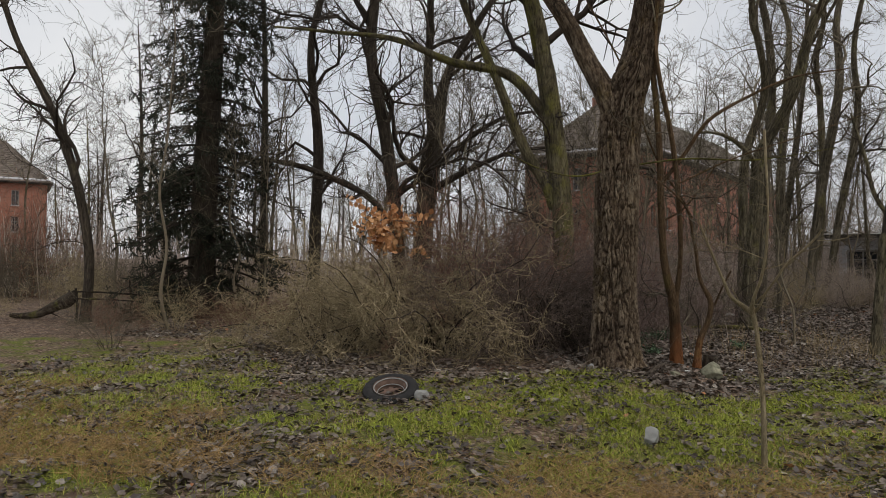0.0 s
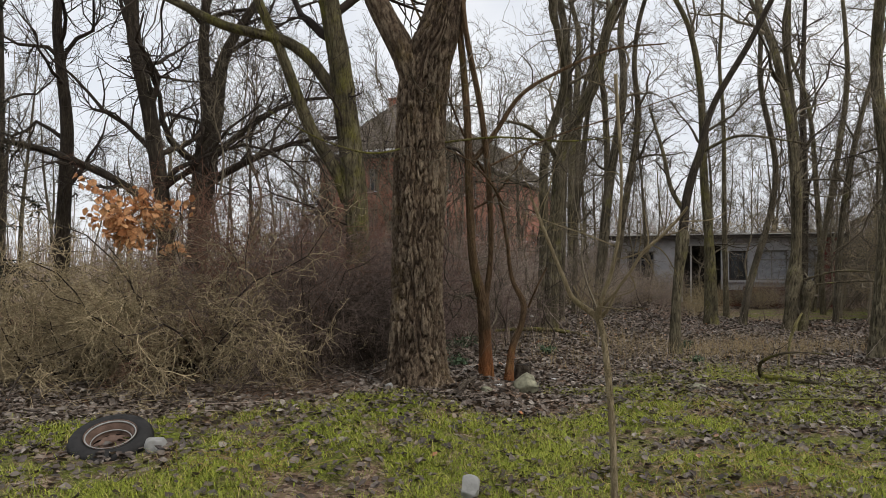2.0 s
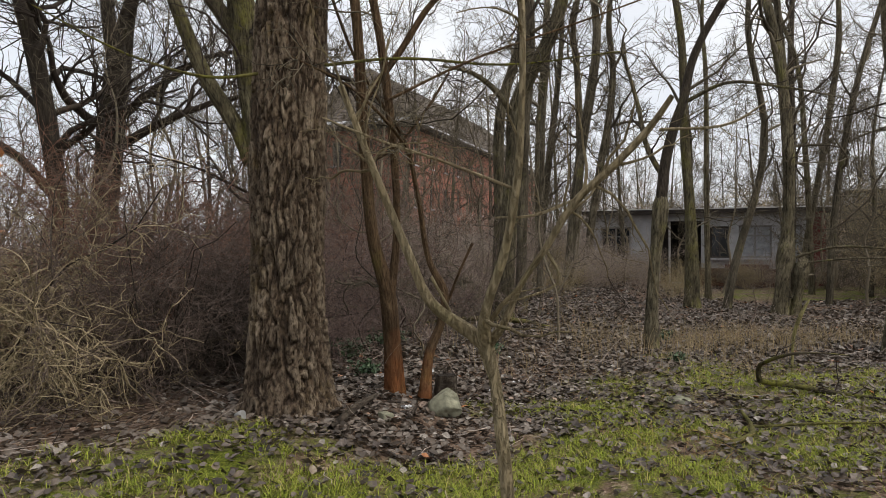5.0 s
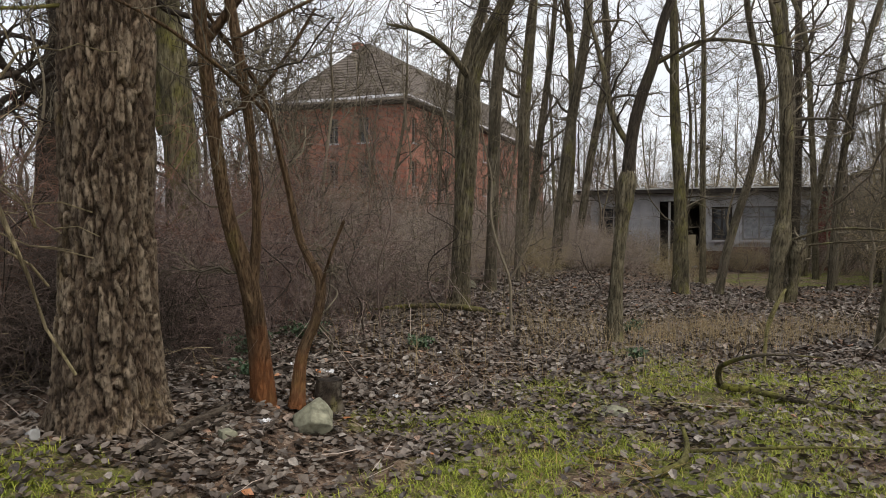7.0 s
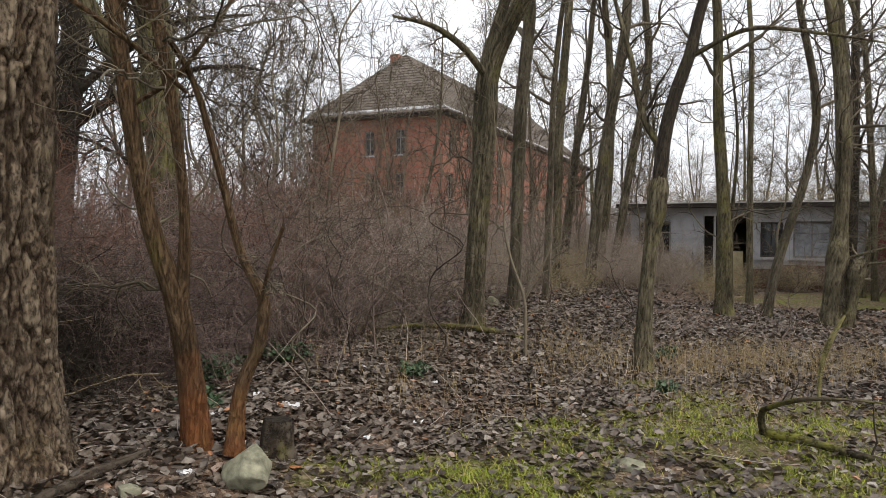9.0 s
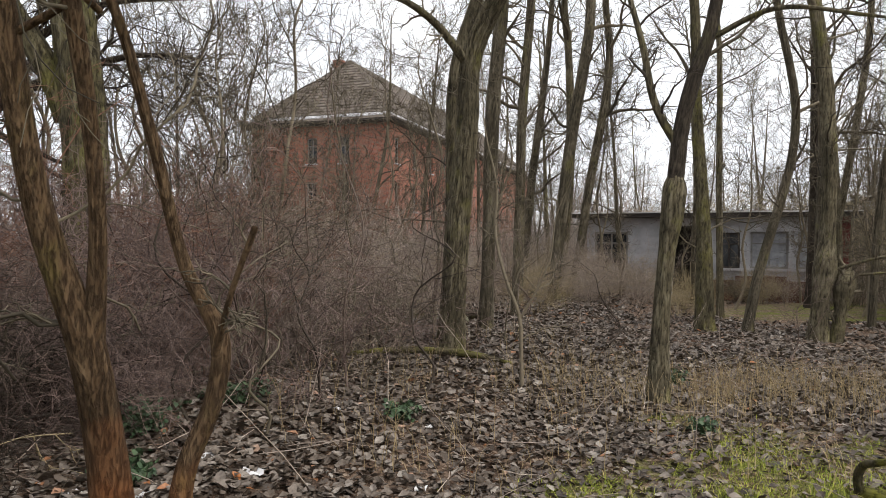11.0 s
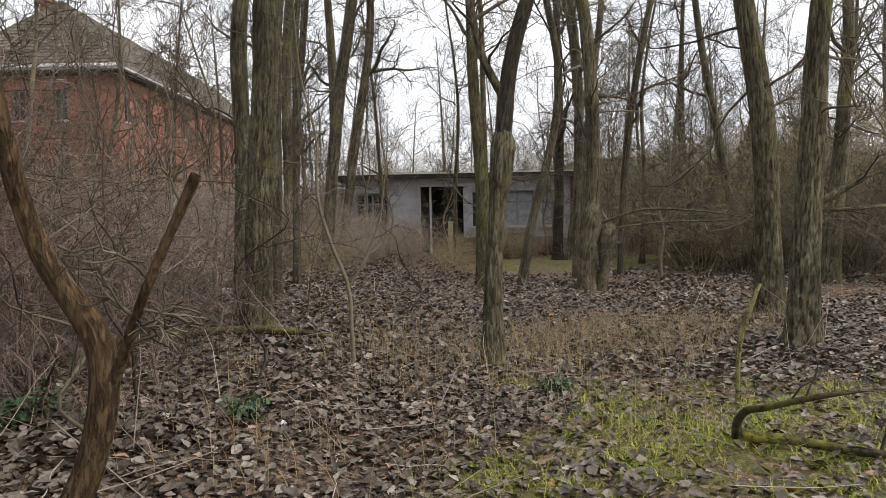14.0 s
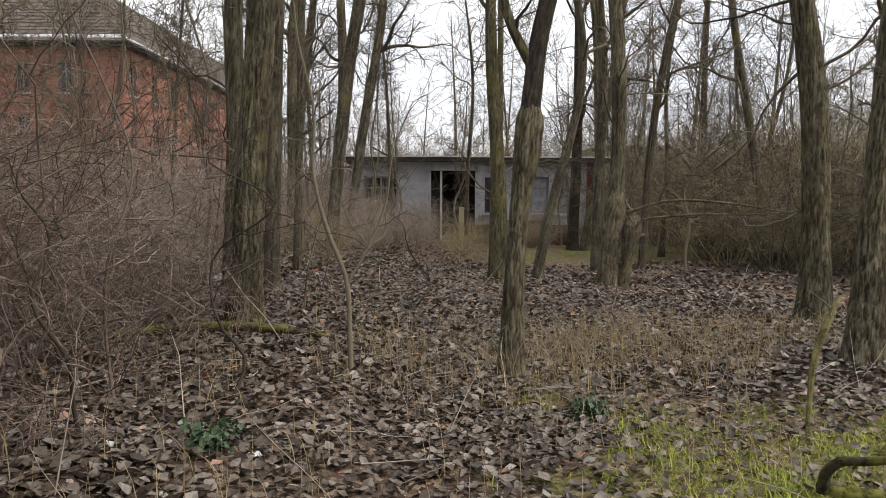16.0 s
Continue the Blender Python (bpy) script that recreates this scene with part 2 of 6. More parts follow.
def bark(name, dark, mid, pale, moss=0.0, moss_colour=(0.12, 0.12, 0.02), scale=1.0, foot=None, lying=False, grain=2.0):
    mat, nt, b = nodes_of(name, 0.92)
    v = coords_of(nt, (5 * scale, 5 * scale, 5 * scale) if lying else (9 * scale, 9 * scale, grain * scale))
    v2 = coords_of(nt)
    f = noise_fac(nt, v, 3.0, 6.0, 0.65)
    # furrow shade put into the colour: dark in the cracks, pale on weathered ribs
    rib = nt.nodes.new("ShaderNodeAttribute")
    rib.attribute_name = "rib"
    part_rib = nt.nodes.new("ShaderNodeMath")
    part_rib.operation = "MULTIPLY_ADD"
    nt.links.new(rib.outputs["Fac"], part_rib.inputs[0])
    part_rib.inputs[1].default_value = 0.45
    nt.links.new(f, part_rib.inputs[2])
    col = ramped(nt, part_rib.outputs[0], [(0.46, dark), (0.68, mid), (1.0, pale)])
    big = noise_fac(nt, v2, 2.2, 3.0)
    col = blend(nt, ramped(nt, big, [(0.34, (0.6,) * 3), (0.62, (0.0,) * 3)]), col, dark)
    if moss:
        m = noise_fac(nt, coords_of(nt, (1, 1, 0.6)), 2.6, 5.0, 0.7)
        col = blend(nt, ramped(nt, m, [(0.62 - 0.3 * moss, (0, 0, 0)), (0.8 - 0.25 * moss, (0.85,) * 3)]), col, moss_colour)
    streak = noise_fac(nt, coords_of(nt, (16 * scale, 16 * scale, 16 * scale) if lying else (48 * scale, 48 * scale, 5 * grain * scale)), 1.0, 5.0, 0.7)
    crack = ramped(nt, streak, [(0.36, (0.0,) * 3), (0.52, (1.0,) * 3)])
    # the fine cracks of the relief are darkened in the colour too
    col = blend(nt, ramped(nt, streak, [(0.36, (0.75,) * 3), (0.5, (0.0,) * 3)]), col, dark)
    if foot:
        up = nt.nodes.new("ShaderNodeSeparateXYZ")
        nt.links.new(v2, up.inputs[0])
        rag = add(nt, "ShaderNodeMath")
        rag.operation = "ADD"
        nt.links.new(up.outputs["Z"], rag.inputs[0])
        nt.links.new(big, rag.inputs[1])
        col = blend(nt, ramped(nt, rag.outputs[0], [(0.6, (0.75,) * 3), (1.25, (0.0,) * 3)]), col, blend(nt, f, foot, tuple(1.9 * x for x in foot)))
    nt.links.new(col, b.inputs["Base Color"])
    mixh = nt.nodes.new("ShaderNodeMath")
    mixh.operation = "MULTIPLY_ADD"
    nt.links.new(f, mixh.inputs[0])
    mixh.inputs[1].default_value = 0.8
    nt.links.new(crack, mixh.inputs[2])
    relief(nt, b, mixh.outputs[0], 0.9, 0.014)
    return mat


def twig(name, a, c, rough=0.85):
    """Twig bark that differs from stem to stem."""
    mat, nt, b = nodes_of(name, rough)
    g = nt.nodes.new("ShaderNodeNewGeometry")
    col = ramped(nt, g.outputs["Random Per Island"], [(0.0, a), (1.0, c)])
    f = noise_fac(nt, coords_of(nt), 14.0, 3.0)
    nt.links.new(blend(nt, ramped(nt, f, [(0.35, (0.0,) * 3), (0.75, (0.5,) * 3)]), col, tuple(0.6 * x for x in a)), b.inputs["Base Color"])
    return mat


def plain(name, colour, rough=0.8, spread=0.25, scale=8.0, metal=0.0, bump=0.3):
    """A single-coloured surface with grain and stains."""
    mat, nt, b = nodes_of(name, rough)
    v = coords_of(nt)
    f, f2 = noise_fac(nt, v, scale, 6.0), noise_fac(nt, v, scale * 0.17, 3.0)
    lo, hi = tuple(x * (1 - spread) for x in colour), tuple(min(x * (1 + spread), 0.95) for x in colour)
    col = ramped(nt, f, [(0.3, lo), (0.7, hi)])
    nt.links.new(blend(nt, ramped(nt, f2, [(0.4, (0.0,) * 3), (0.75, (0.45,) * 3)]), col, tuple(x * 0.6 for x in colour)), b.inputs["Base Color"])
    b.inputs["Metallic"].default_value = metal
    relief(nt, b, f, bump, 0.01)
    return mat


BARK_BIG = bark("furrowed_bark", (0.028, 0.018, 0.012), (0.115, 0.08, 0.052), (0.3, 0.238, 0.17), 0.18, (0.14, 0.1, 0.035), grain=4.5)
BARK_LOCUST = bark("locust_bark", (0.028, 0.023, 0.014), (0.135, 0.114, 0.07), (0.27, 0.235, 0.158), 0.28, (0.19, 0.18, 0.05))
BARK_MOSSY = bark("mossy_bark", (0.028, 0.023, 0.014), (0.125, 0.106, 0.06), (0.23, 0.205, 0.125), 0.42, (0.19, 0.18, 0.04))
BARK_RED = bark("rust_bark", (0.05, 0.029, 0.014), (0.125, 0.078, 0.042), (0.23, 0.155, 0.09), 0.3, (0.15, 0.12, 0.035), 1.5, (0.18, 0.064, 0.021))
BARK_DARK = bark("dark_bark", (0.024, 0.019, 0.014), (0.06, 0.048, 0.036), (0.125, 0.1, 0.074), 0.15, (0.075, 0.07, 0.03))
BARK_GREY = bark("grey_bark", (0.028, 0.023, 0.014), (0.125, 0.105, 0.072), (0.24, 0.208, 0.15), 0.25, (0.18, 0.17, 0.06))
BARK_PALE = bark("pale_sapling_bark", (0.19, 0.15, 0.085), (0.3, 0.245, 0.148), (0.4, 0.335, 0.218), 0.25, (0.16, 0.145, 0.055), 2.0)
TWIG_DARK = twig("dark_twig", (0.03, 0.023, 0.018), (0.085, 0.067, 0.052))
TWIG_GREY = twig("grey_twig", (0.05, 0.042, 0.03), (0.25, 0.212, 0.15))
TWIG_TAN = twig("tan_twig", (0.2, 0.155, 0.08), (0.58, 0.48, 0.3))
TWIG_BUSH = twig("bush_twig", (0.15, 0.118, 0.066), (0.54, 0.44, 0.275))
TWIG_BUSH_DARK = twig("dark_bush_twig", (0.06, 0.044, 0.036), (0.26, 0.195, 0.16))
TWIG_DUSK = twig("dusky_twig", (0.085, 0.06, 0.053), (0.34, 0.25, 0.22))
STEM_GREY = twig("young_stem", (0.17, 0.142, 0.1), (0.24, 0.2, 0.142))
STRAW_RUST = twig("rusty_straw", (0.2, 0.12, 0.045), (0.5, 0.34, 0.15))
TWIG_RED = twig("reddish_twig", (0.1, 0.05, 0.034), (0.34, 0.19, 0.13))
TWIG_PURPLE = twig("purplish_twig", (0.19, 0.148, 0.122), (0.58, 0.485, 0.41))
STRAW = twig("dry_straw", (0.24, 0.175, 0.09), (0.52, 0.41, 0.24))
NEEDLES = twig("spruce_needles", (0.018, 0.02, 0.014), (0.055, 0.062, 0.038))


def leaf_material(name, stops, rough=0.75):
    mat, nt, b = nodes_of(name, rough)
    g = nt.nodes.new("ShaderNodeNewGeometry")
    col = ramped(nt, g.outputs["Random Per Island"], stops)
    f = noise_fac(nt, coords_of(nt), 45.0, 4.0)
    nt.links.new(blend(nt, ramped(nt, f, [(0.4, (0.0,) * 3), (0.75, (0.6,) * 3)]), col, (0.03, 0.022, 0.018)), b.inputs["Base Color"])
    b.inputs["Specular IOR Level"].default_value = 0.4
    return mat


DEAD_LEAF = leaf_material("dead_leaf", [(0.0, (0.043, 0.031, 0.021)), (0.35, (0.1, 0.076, 0.057)), (0.7, (0.178, 0.143, 0.113)), (0.9, (0.235, 0.2, 0.17)), (0.98, (0.38, 0.34, 0.295)), (1.0, (0.42, 0.16, 0.05))], 0.45)
WET_LEAF = leaf_material("wet_leaf", [(0.0, (0.03, 0.023, 0.018)), (0.5, (0.085, 0.064, 0.052)), (0.85, (0.15, 0.122, 0.105)), (1.0, (0.26, 0.2, 0.14))], 0.4)
ORANGE_LEAF = leaf_material("orange_leaf", [(0.0, (0.42, 0.17, 0.06)), (1.0, (0.75, 0.42, 0.2))])
GREEN_LEAF = leaf_material("evergreen_leaf", [(0.0, (0.025, 0.06, 0.025)), (1.0, (0.09, 0.15, 0.07))], 0.5)
GRASS = leaf_material("grass_blade", [(0.0, (0.13, 0.16, 0.013)), (0.5, (0.265, 0.325, 0.025)), (0.85, (0.39, 0.41, 0.05)), (1.0, (0.5, 0.4, 0.16))])


def ground_material():
    mat, nt, b = nodes_of("leafy_ground", 0.9)
    v = coords_of(nt)
    cell = add(nt, "ShaderNodeTexVoronoi", Scale=30.0, Randomness=1.0)
    warp = nt.nodes.new("ShaderNodeVectorMath")
    warp.operation = "MULTIPLY_ADD"
    wn = add(nt, "ShaderNodeTexNoise", Scale=22.0, Detail=4.0)
    nt.links.new(v, wn.inputs["Vector"])
    nt.links.new(wn.outputs["Color"], warp.inputs[0])
    warp.inputs[1].default_value = (0.07, 0.07, 0.07)
    nt.links.new(v, warp.inputs[2])
    nt.links.new(warp.outputs["Vector"], cell.inputs["Vector"])
    sep = nt.nodes.new("ShaderNodeSeparateColor")
    nt.links.new(cell.outputs["Color"], sep.inputs["Color"])
    litter = ramped(nt, sep.outputs["Red"], [(0.0, (0.05, 0.031, 0.02)), (0.45, (0.15, 0.096, 0.063)), (0.8, (0.26, 0.18, 0.128)), (1.0, (0.44, 0.34, 0.255))])
    soil = noise_fac(nt, v, 3.0, 6.0, 0.7)
    litter = blend(nt, ramped(nt, soil, [(0.42, (0.0,) * 3), (0.68, (0.8,) * 3)]), litter, (0.07, 0.05, 0.04))
    fine = noise_fac(nt, v, 60.0, 6.0, 0.75)
    green = ramped(nt, fine, [(0.36, (0.035, 0.035, 0.012)), (0.48, (0.12, 0.145, 0.016)), (0.6, (0.22, 0.25, 0.03)), (0.72, (0.33, 0.3, 0.1))])
    patch = noise_fac(nt, v, 1.5, 7.0, 0.72)
    at = nt.nodes.new("ShaderNodeAttribute")
    at.attribute_name = "grass"
    m = nt.nodes.new("ShaderNodeMath")
    m.operation = "MULTIPLY"
    nt.links.new(at.outputs["Fac"], m.inputs[0])
    nt.links.new(ramped(nt, patch, [(0.44, (0.0,) * 3), (0.6, (1.0,) * 3)]), m.inputs[1])
    nt.links.new(blend(nt, m.outputs[0], litter, green), b.inputs["Base Color"])
    h = nt.nodes.new("ShaderNodeMath")
    nt.links.new(cell.outputs["Distance"], h.inputs[0])
    nt.links.new(fine, h.inputs[1])
    relief(nt, b, h.outputs[0], 0.8, 0.03)
    return mat


GROUND = ground_material()


def wall_render():
    """Old red brickwork, stained and patched."""
    mat, nt, b = nodes_of("red_brickwork", 0.9)
    v = coords_of(nt)
    sw = nt.nodes.new("ShaderNodeSeparateXYZ")
    nt.links.new(v, sw.inputs[0])
    ad = nt.nodes.new("ShaderNodeMath")
    nt.links.new(sw.outputs["X"], ad.inputs[0])
    nt.links.new(sw.outputs["Y"], ad.inputs[1])
    co = nt.nodes.new("ShaderNodeCombineXYZ")
    nt.links.new(ad.outputs[0], co.inputs["X"])
    nt.links.new(sw.outputs["Z"], co.inputs["Y"])
    br = add(nt, "ShaderNodeTexBrick", Scale=1.0, Mortar_Size=0.012, Brick_Width=0.25, Row_Height=0.075)
    br.inputs["Color1"].default_value, br.inputs["Color2"].default_value, br.inputs["Mortar"].default_value = (0.42, 0.145, 0.092, 1), (0.33, 0.11, 0.072, 1), (0.32, 0.235, 0.19, 1)
    nt.links.new(co.outputs[0], br.inputs["Vector"])
    f = noise_fac(nt, v, 0.55, 6.0, 0.65)
    col = blend(nt, ramped(nt, f, [(0.42, (0.0,) * 3), (0.68, (0.75,) * 3)]), br.outputs["Color"], (0.25, 0.12, 0.085))
    f2 = noise_fac(nt, coords_of(nt, (1, 1, 0.25)), 1.6, 5.0)
    col = blend(nt, ramped(nt, f2, [(0.6, (0.0,) * 3), (0.78, (0.5,) * 3)]), col, (0.4, 0.2, 0.15))
    nt.links.new(col, b.inputs["Base Color"])
    relief(nt, b, br.outputs["Fac"], 0.4, 0.01)
    return mat


BRICK = wall_render()
ROOF_TILE = plain("grey_roof_tile", (0.15, 0.125, 0.105), 0.85, 0.45, 3.0)
ROOF_PALE = plain("weathered_pale_tile", (0.5, 0.5, 0.52), 0.8, 0.45, 5.0)
PLASTER = plain("grey_plaster", (0.48, 0.48, 0.5), 0.9, 0.22, 2.5)
# pale blue-grey colour for panes of the two right-hand shed windows
PALE_FILL = plain("pale_pane_fill", (0.36, 0.37, 0.39), 0.85, 0.3, 5.0)
CREAM = plain("cream_paint", (0.5, 0.43, 0.28), 0.7, 0.2, 4.0)
GREY_PAINT = plain("weathered_grey_paint", (0.27, 0.26, 0.25), 0.8, 0.35, 6.0)
OLD_BRICK = plain("mossy_old_brick", (0.13, 0.06, 0.04), 0.9, 0.5, 7.0)
WHITE = plain("old_white_paint", (0.62, 0.62, 0.6), 0.7, 0.2, 6.0)
FASCIA = plain("dark_fascia", (0.05, 0.042, 0.038), 0.8, 0.3, 4.0)
ROOF_FELT = plain("pale_roof_edge", (0.6, 0.59, 0.57), 0.6, 0.25, 3.0)
RED_PAINT = plain("red_pier", (0.15, 0.035, 0.032), 0.8, 0.3, 5.0)
RUBBER = plain("tyre_rubber", (0.022, 0.021, 0.021), 0.75, 0.4, 12.0)
RUST = plain("rusty_rim", (0.12, 0.078, 0.06), 0.8, 0.45, 14.0)
STONE = plain("field_stone", (0.23, 0.225, 0.16), 0.9, 0.55, 14.0, 0.0, 1.0)
STONE_GREY = plain("pale_grey_stone", (0.28, 0.28, 0.27), 0.9, 0.25, 9.0, 0.0, 0.8)
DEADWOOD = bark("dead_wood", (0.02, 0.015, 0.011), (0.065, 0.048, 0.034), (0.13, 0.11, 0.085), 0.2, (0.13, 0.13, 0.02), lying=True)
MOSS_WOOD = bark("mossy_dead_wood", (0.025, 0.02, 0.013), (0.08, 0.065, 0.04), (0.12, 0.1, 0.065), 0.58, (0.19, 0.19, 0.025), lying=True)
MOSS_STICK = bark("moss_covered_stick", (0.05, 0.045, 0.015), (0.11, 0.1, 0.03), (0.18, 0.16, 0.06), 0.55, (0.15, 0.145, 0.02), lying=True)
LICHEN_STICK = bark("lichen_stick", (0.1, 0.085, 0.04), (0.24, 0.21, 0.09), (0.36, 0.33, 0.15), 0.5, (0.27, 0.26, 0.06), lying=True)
PAPER = plain("litter_scrap", (0.72, 0.72, 0.73), 0.6, 0.12, 10.0)
# near-black colour for the shed's inner faces and back wall and the house slabs
INSIDE = plain("dark_interior", (0.05, 0.045, 0.042), 0.9, 0.3, 3.0)
GLASS, _nt, _b = nodes_of("window_glass", 0.08)
_b.inputs["Base Color"].default_value = (0.02, 0.023, 0.028, 1)
_b.inputs["Specular IOR Level"].default_value = 0.5


# ---- ground: one sheet to the horizon ----
def axis(lo, hi, fine, far):
    mid = np.arange(lo, hi, fine)
    grow = [fine]
    while sum(grow) < far:
        grow.append(grow[-1] * 1.22)
    out = np.cumsum(grow)
    return np.r_[lo - out[::-1], mid, mid[-1] + out]


gx, gy = axis(-9, 19, 0.1, 2500), axis(1, 22, 0.1, 2500)
X, Y = np.meshgrid(gx, gy)
XY = np.stack([X.ravel(), Y.ravel()], -1)
Z = ground_z(XY[:, 0], XY[:, 1])
near = 1 - step(8, 16, np.hypot(XY[:, 0] - 5, XY[:, 1] - 9))
Z = Z + near * 0.035 * (vnoise(flat(XY[:, 0], XY[:, 1]) * 8, 21) - 0.5)
nx, ny = len(gx), len(gy)
q = (np.arange(ny - 1)[:, None] * nx + np.arange(nx - 1)[None]).ravel()
me = mesh_of("ground", np.c_[XY, Z], np.stack([q, q + 1, q + nx + 1, q + nx], -1))
at = me.attributes.new("grass", "FLOAT", "POINT")
at.data.foreach_set("value", grassy(XY[:, 0], XY[:, 1]).astype(np.float32))
tagged(linked("ground", me, GROUND), "ground of mossy grass and brown leaf litter", "ground", kind="structure")


# ---- small mesh builders ----
def box(bm, x0, y0, z0, x1, y1, z1):
    v = [bm.verts.new((x, y, z)) for z in (z0, z1) for x, y in ((x0, y0), (x1, y0), (x1, y1), (x0, y1))]
    for f in ((3, 2, 1, 0), (4, 5, 6, 7), (0, 1, 5, 4), (1, 2, 6, 5), (2, 3, 7, 6), (3, 0, 4, 7)):
        bm.faces.new([v[i] for i in f])


def boxed(*boxes):
    bm = bmesh.new()
    for b in boxes:
        box(bm, *b)
    return bm


def wall_with_openings(length, height, thick, openings):
    """One connected slab along x with its openings cut right through."""
    bm = bmesh.new()
    xs = sorted({0.0, length, *(v for o in openings for v in (o[0], o[2]))})
    zs = sorted({0.0, height, *(v for o in openings for v in (o[1], o[3]))})
    made = {}

    def corner(i, j, k):
        if (i, j, k) not in made:
            made[i, j, k] = bm.verts.new((xs[i], k * thick, zs[j]))
        return made[i, j, k]

    def solid(i, j):
        if not (0 <= i < len(xs) - 1 and 0 <= j < len(zs) - 1):
            return False
        x, z = (xs[i] + xs[i + 1]) / 2, (zs[j] + zs[j + 1]) / 2
        return not any(o[0] < x < o[2] and o[1] < z < o[3] for o in openings)

    for i in range(len(xs) - 1):
        for j in range(len(zs) - 1):
            if not solid(i, j):
                continue
            ring = [(i, j), (i + 1, j), (i + 1, j + 1), (i, j + 1)]
            bm.faces.new([corner(*c, 0) for c in ring])
            bm.faces.new([corner(*c, 1) for c in reversed(ring)])
            for n, (a, b) in zip(((i, j - 1), (i + 1, j), (i, j + 1), (i - 1, j)), zip(ring, ring[1:] + ring[:1])):
                if not solid(*n):
                    bm.faces.new([corner(*b, 0), corner(*a, 0), corner(*a, 1), corner(*b, 1)])
    return bm


def rock(name, label, x, y, size, material, seed, sink=0.3):
    rng = np.random.default_rng(seed)
    bm = bmesh.new()
    bmesh.ops.create_icosphere(bm, subdivisions=4, radius=1)
    P = np.array([v.co for v in bm.verts])
    for _ in range(12):
        d = unit(rng.normal(size=3))
        over = np.maximum(P @ d - rng.uniform(0.5, 0.78), 0)
        P = P - over[:, None] * d * 0.97
    P *= 1 + 0.1 * (vnoise(P * 3 + seed, seed)[:, None] - 0.5) + 0.05 * (vnoise(P * 9, seed)[:, None] - 0.5)
    P *= np.array(size) / 2
    for v, p in zip(bm.verts, P):
        v.co = p
    ob = part(name, bm, material, None, label, True)
    ob.matrix_world = pose(x, y, gz(x, y) + size[2] * (0.5 - sink), 0, 0, rng.uniform(0, 360))
    return tagged(ob, label, "stone")


# ---- trees ----
def add_trunk(owner, name, nodes, material, detail, depth, seed, flare=0.35, furrows=14, plate=0.5):
    rings, sides = detail
    o = np.array(owner.location)
    A = np.array(nodes, float)
    A[:, :3] -= o
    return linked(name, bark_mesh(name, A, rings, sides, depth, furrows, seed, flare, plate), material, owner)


def crown_sets(rng, P, R, counts, lo=0.35, spread=(25, 70), lift=0.06, first=(1.5, 4.0), wobble=0.2, least=0.0035, fine=4):
    A, a = shoots(rng, P, R, counts[0], lo, 0.98, first, spread, lift, 8, wobble, 0.5, 0.2, least * 2)
    B, b = shoots(rng, A, a, counts[1], 0.2, 1.0, (-0.28, -0.6), (25, 65), lift * 0.7, 5, wobble * 1.2, 0.6, 0.3, least * 1.3)
    C, c = shoots(rng, B, b, counts[2], 0.15, 1.0, (-0.3, -0.75), (20, 65), lift * 0.4, fine, wobble * 1.3, 0.65, 0.4, least)
    return [(A, a, 6), (B, b, 4 if fine > 3 else 3), (C, c, 3)]


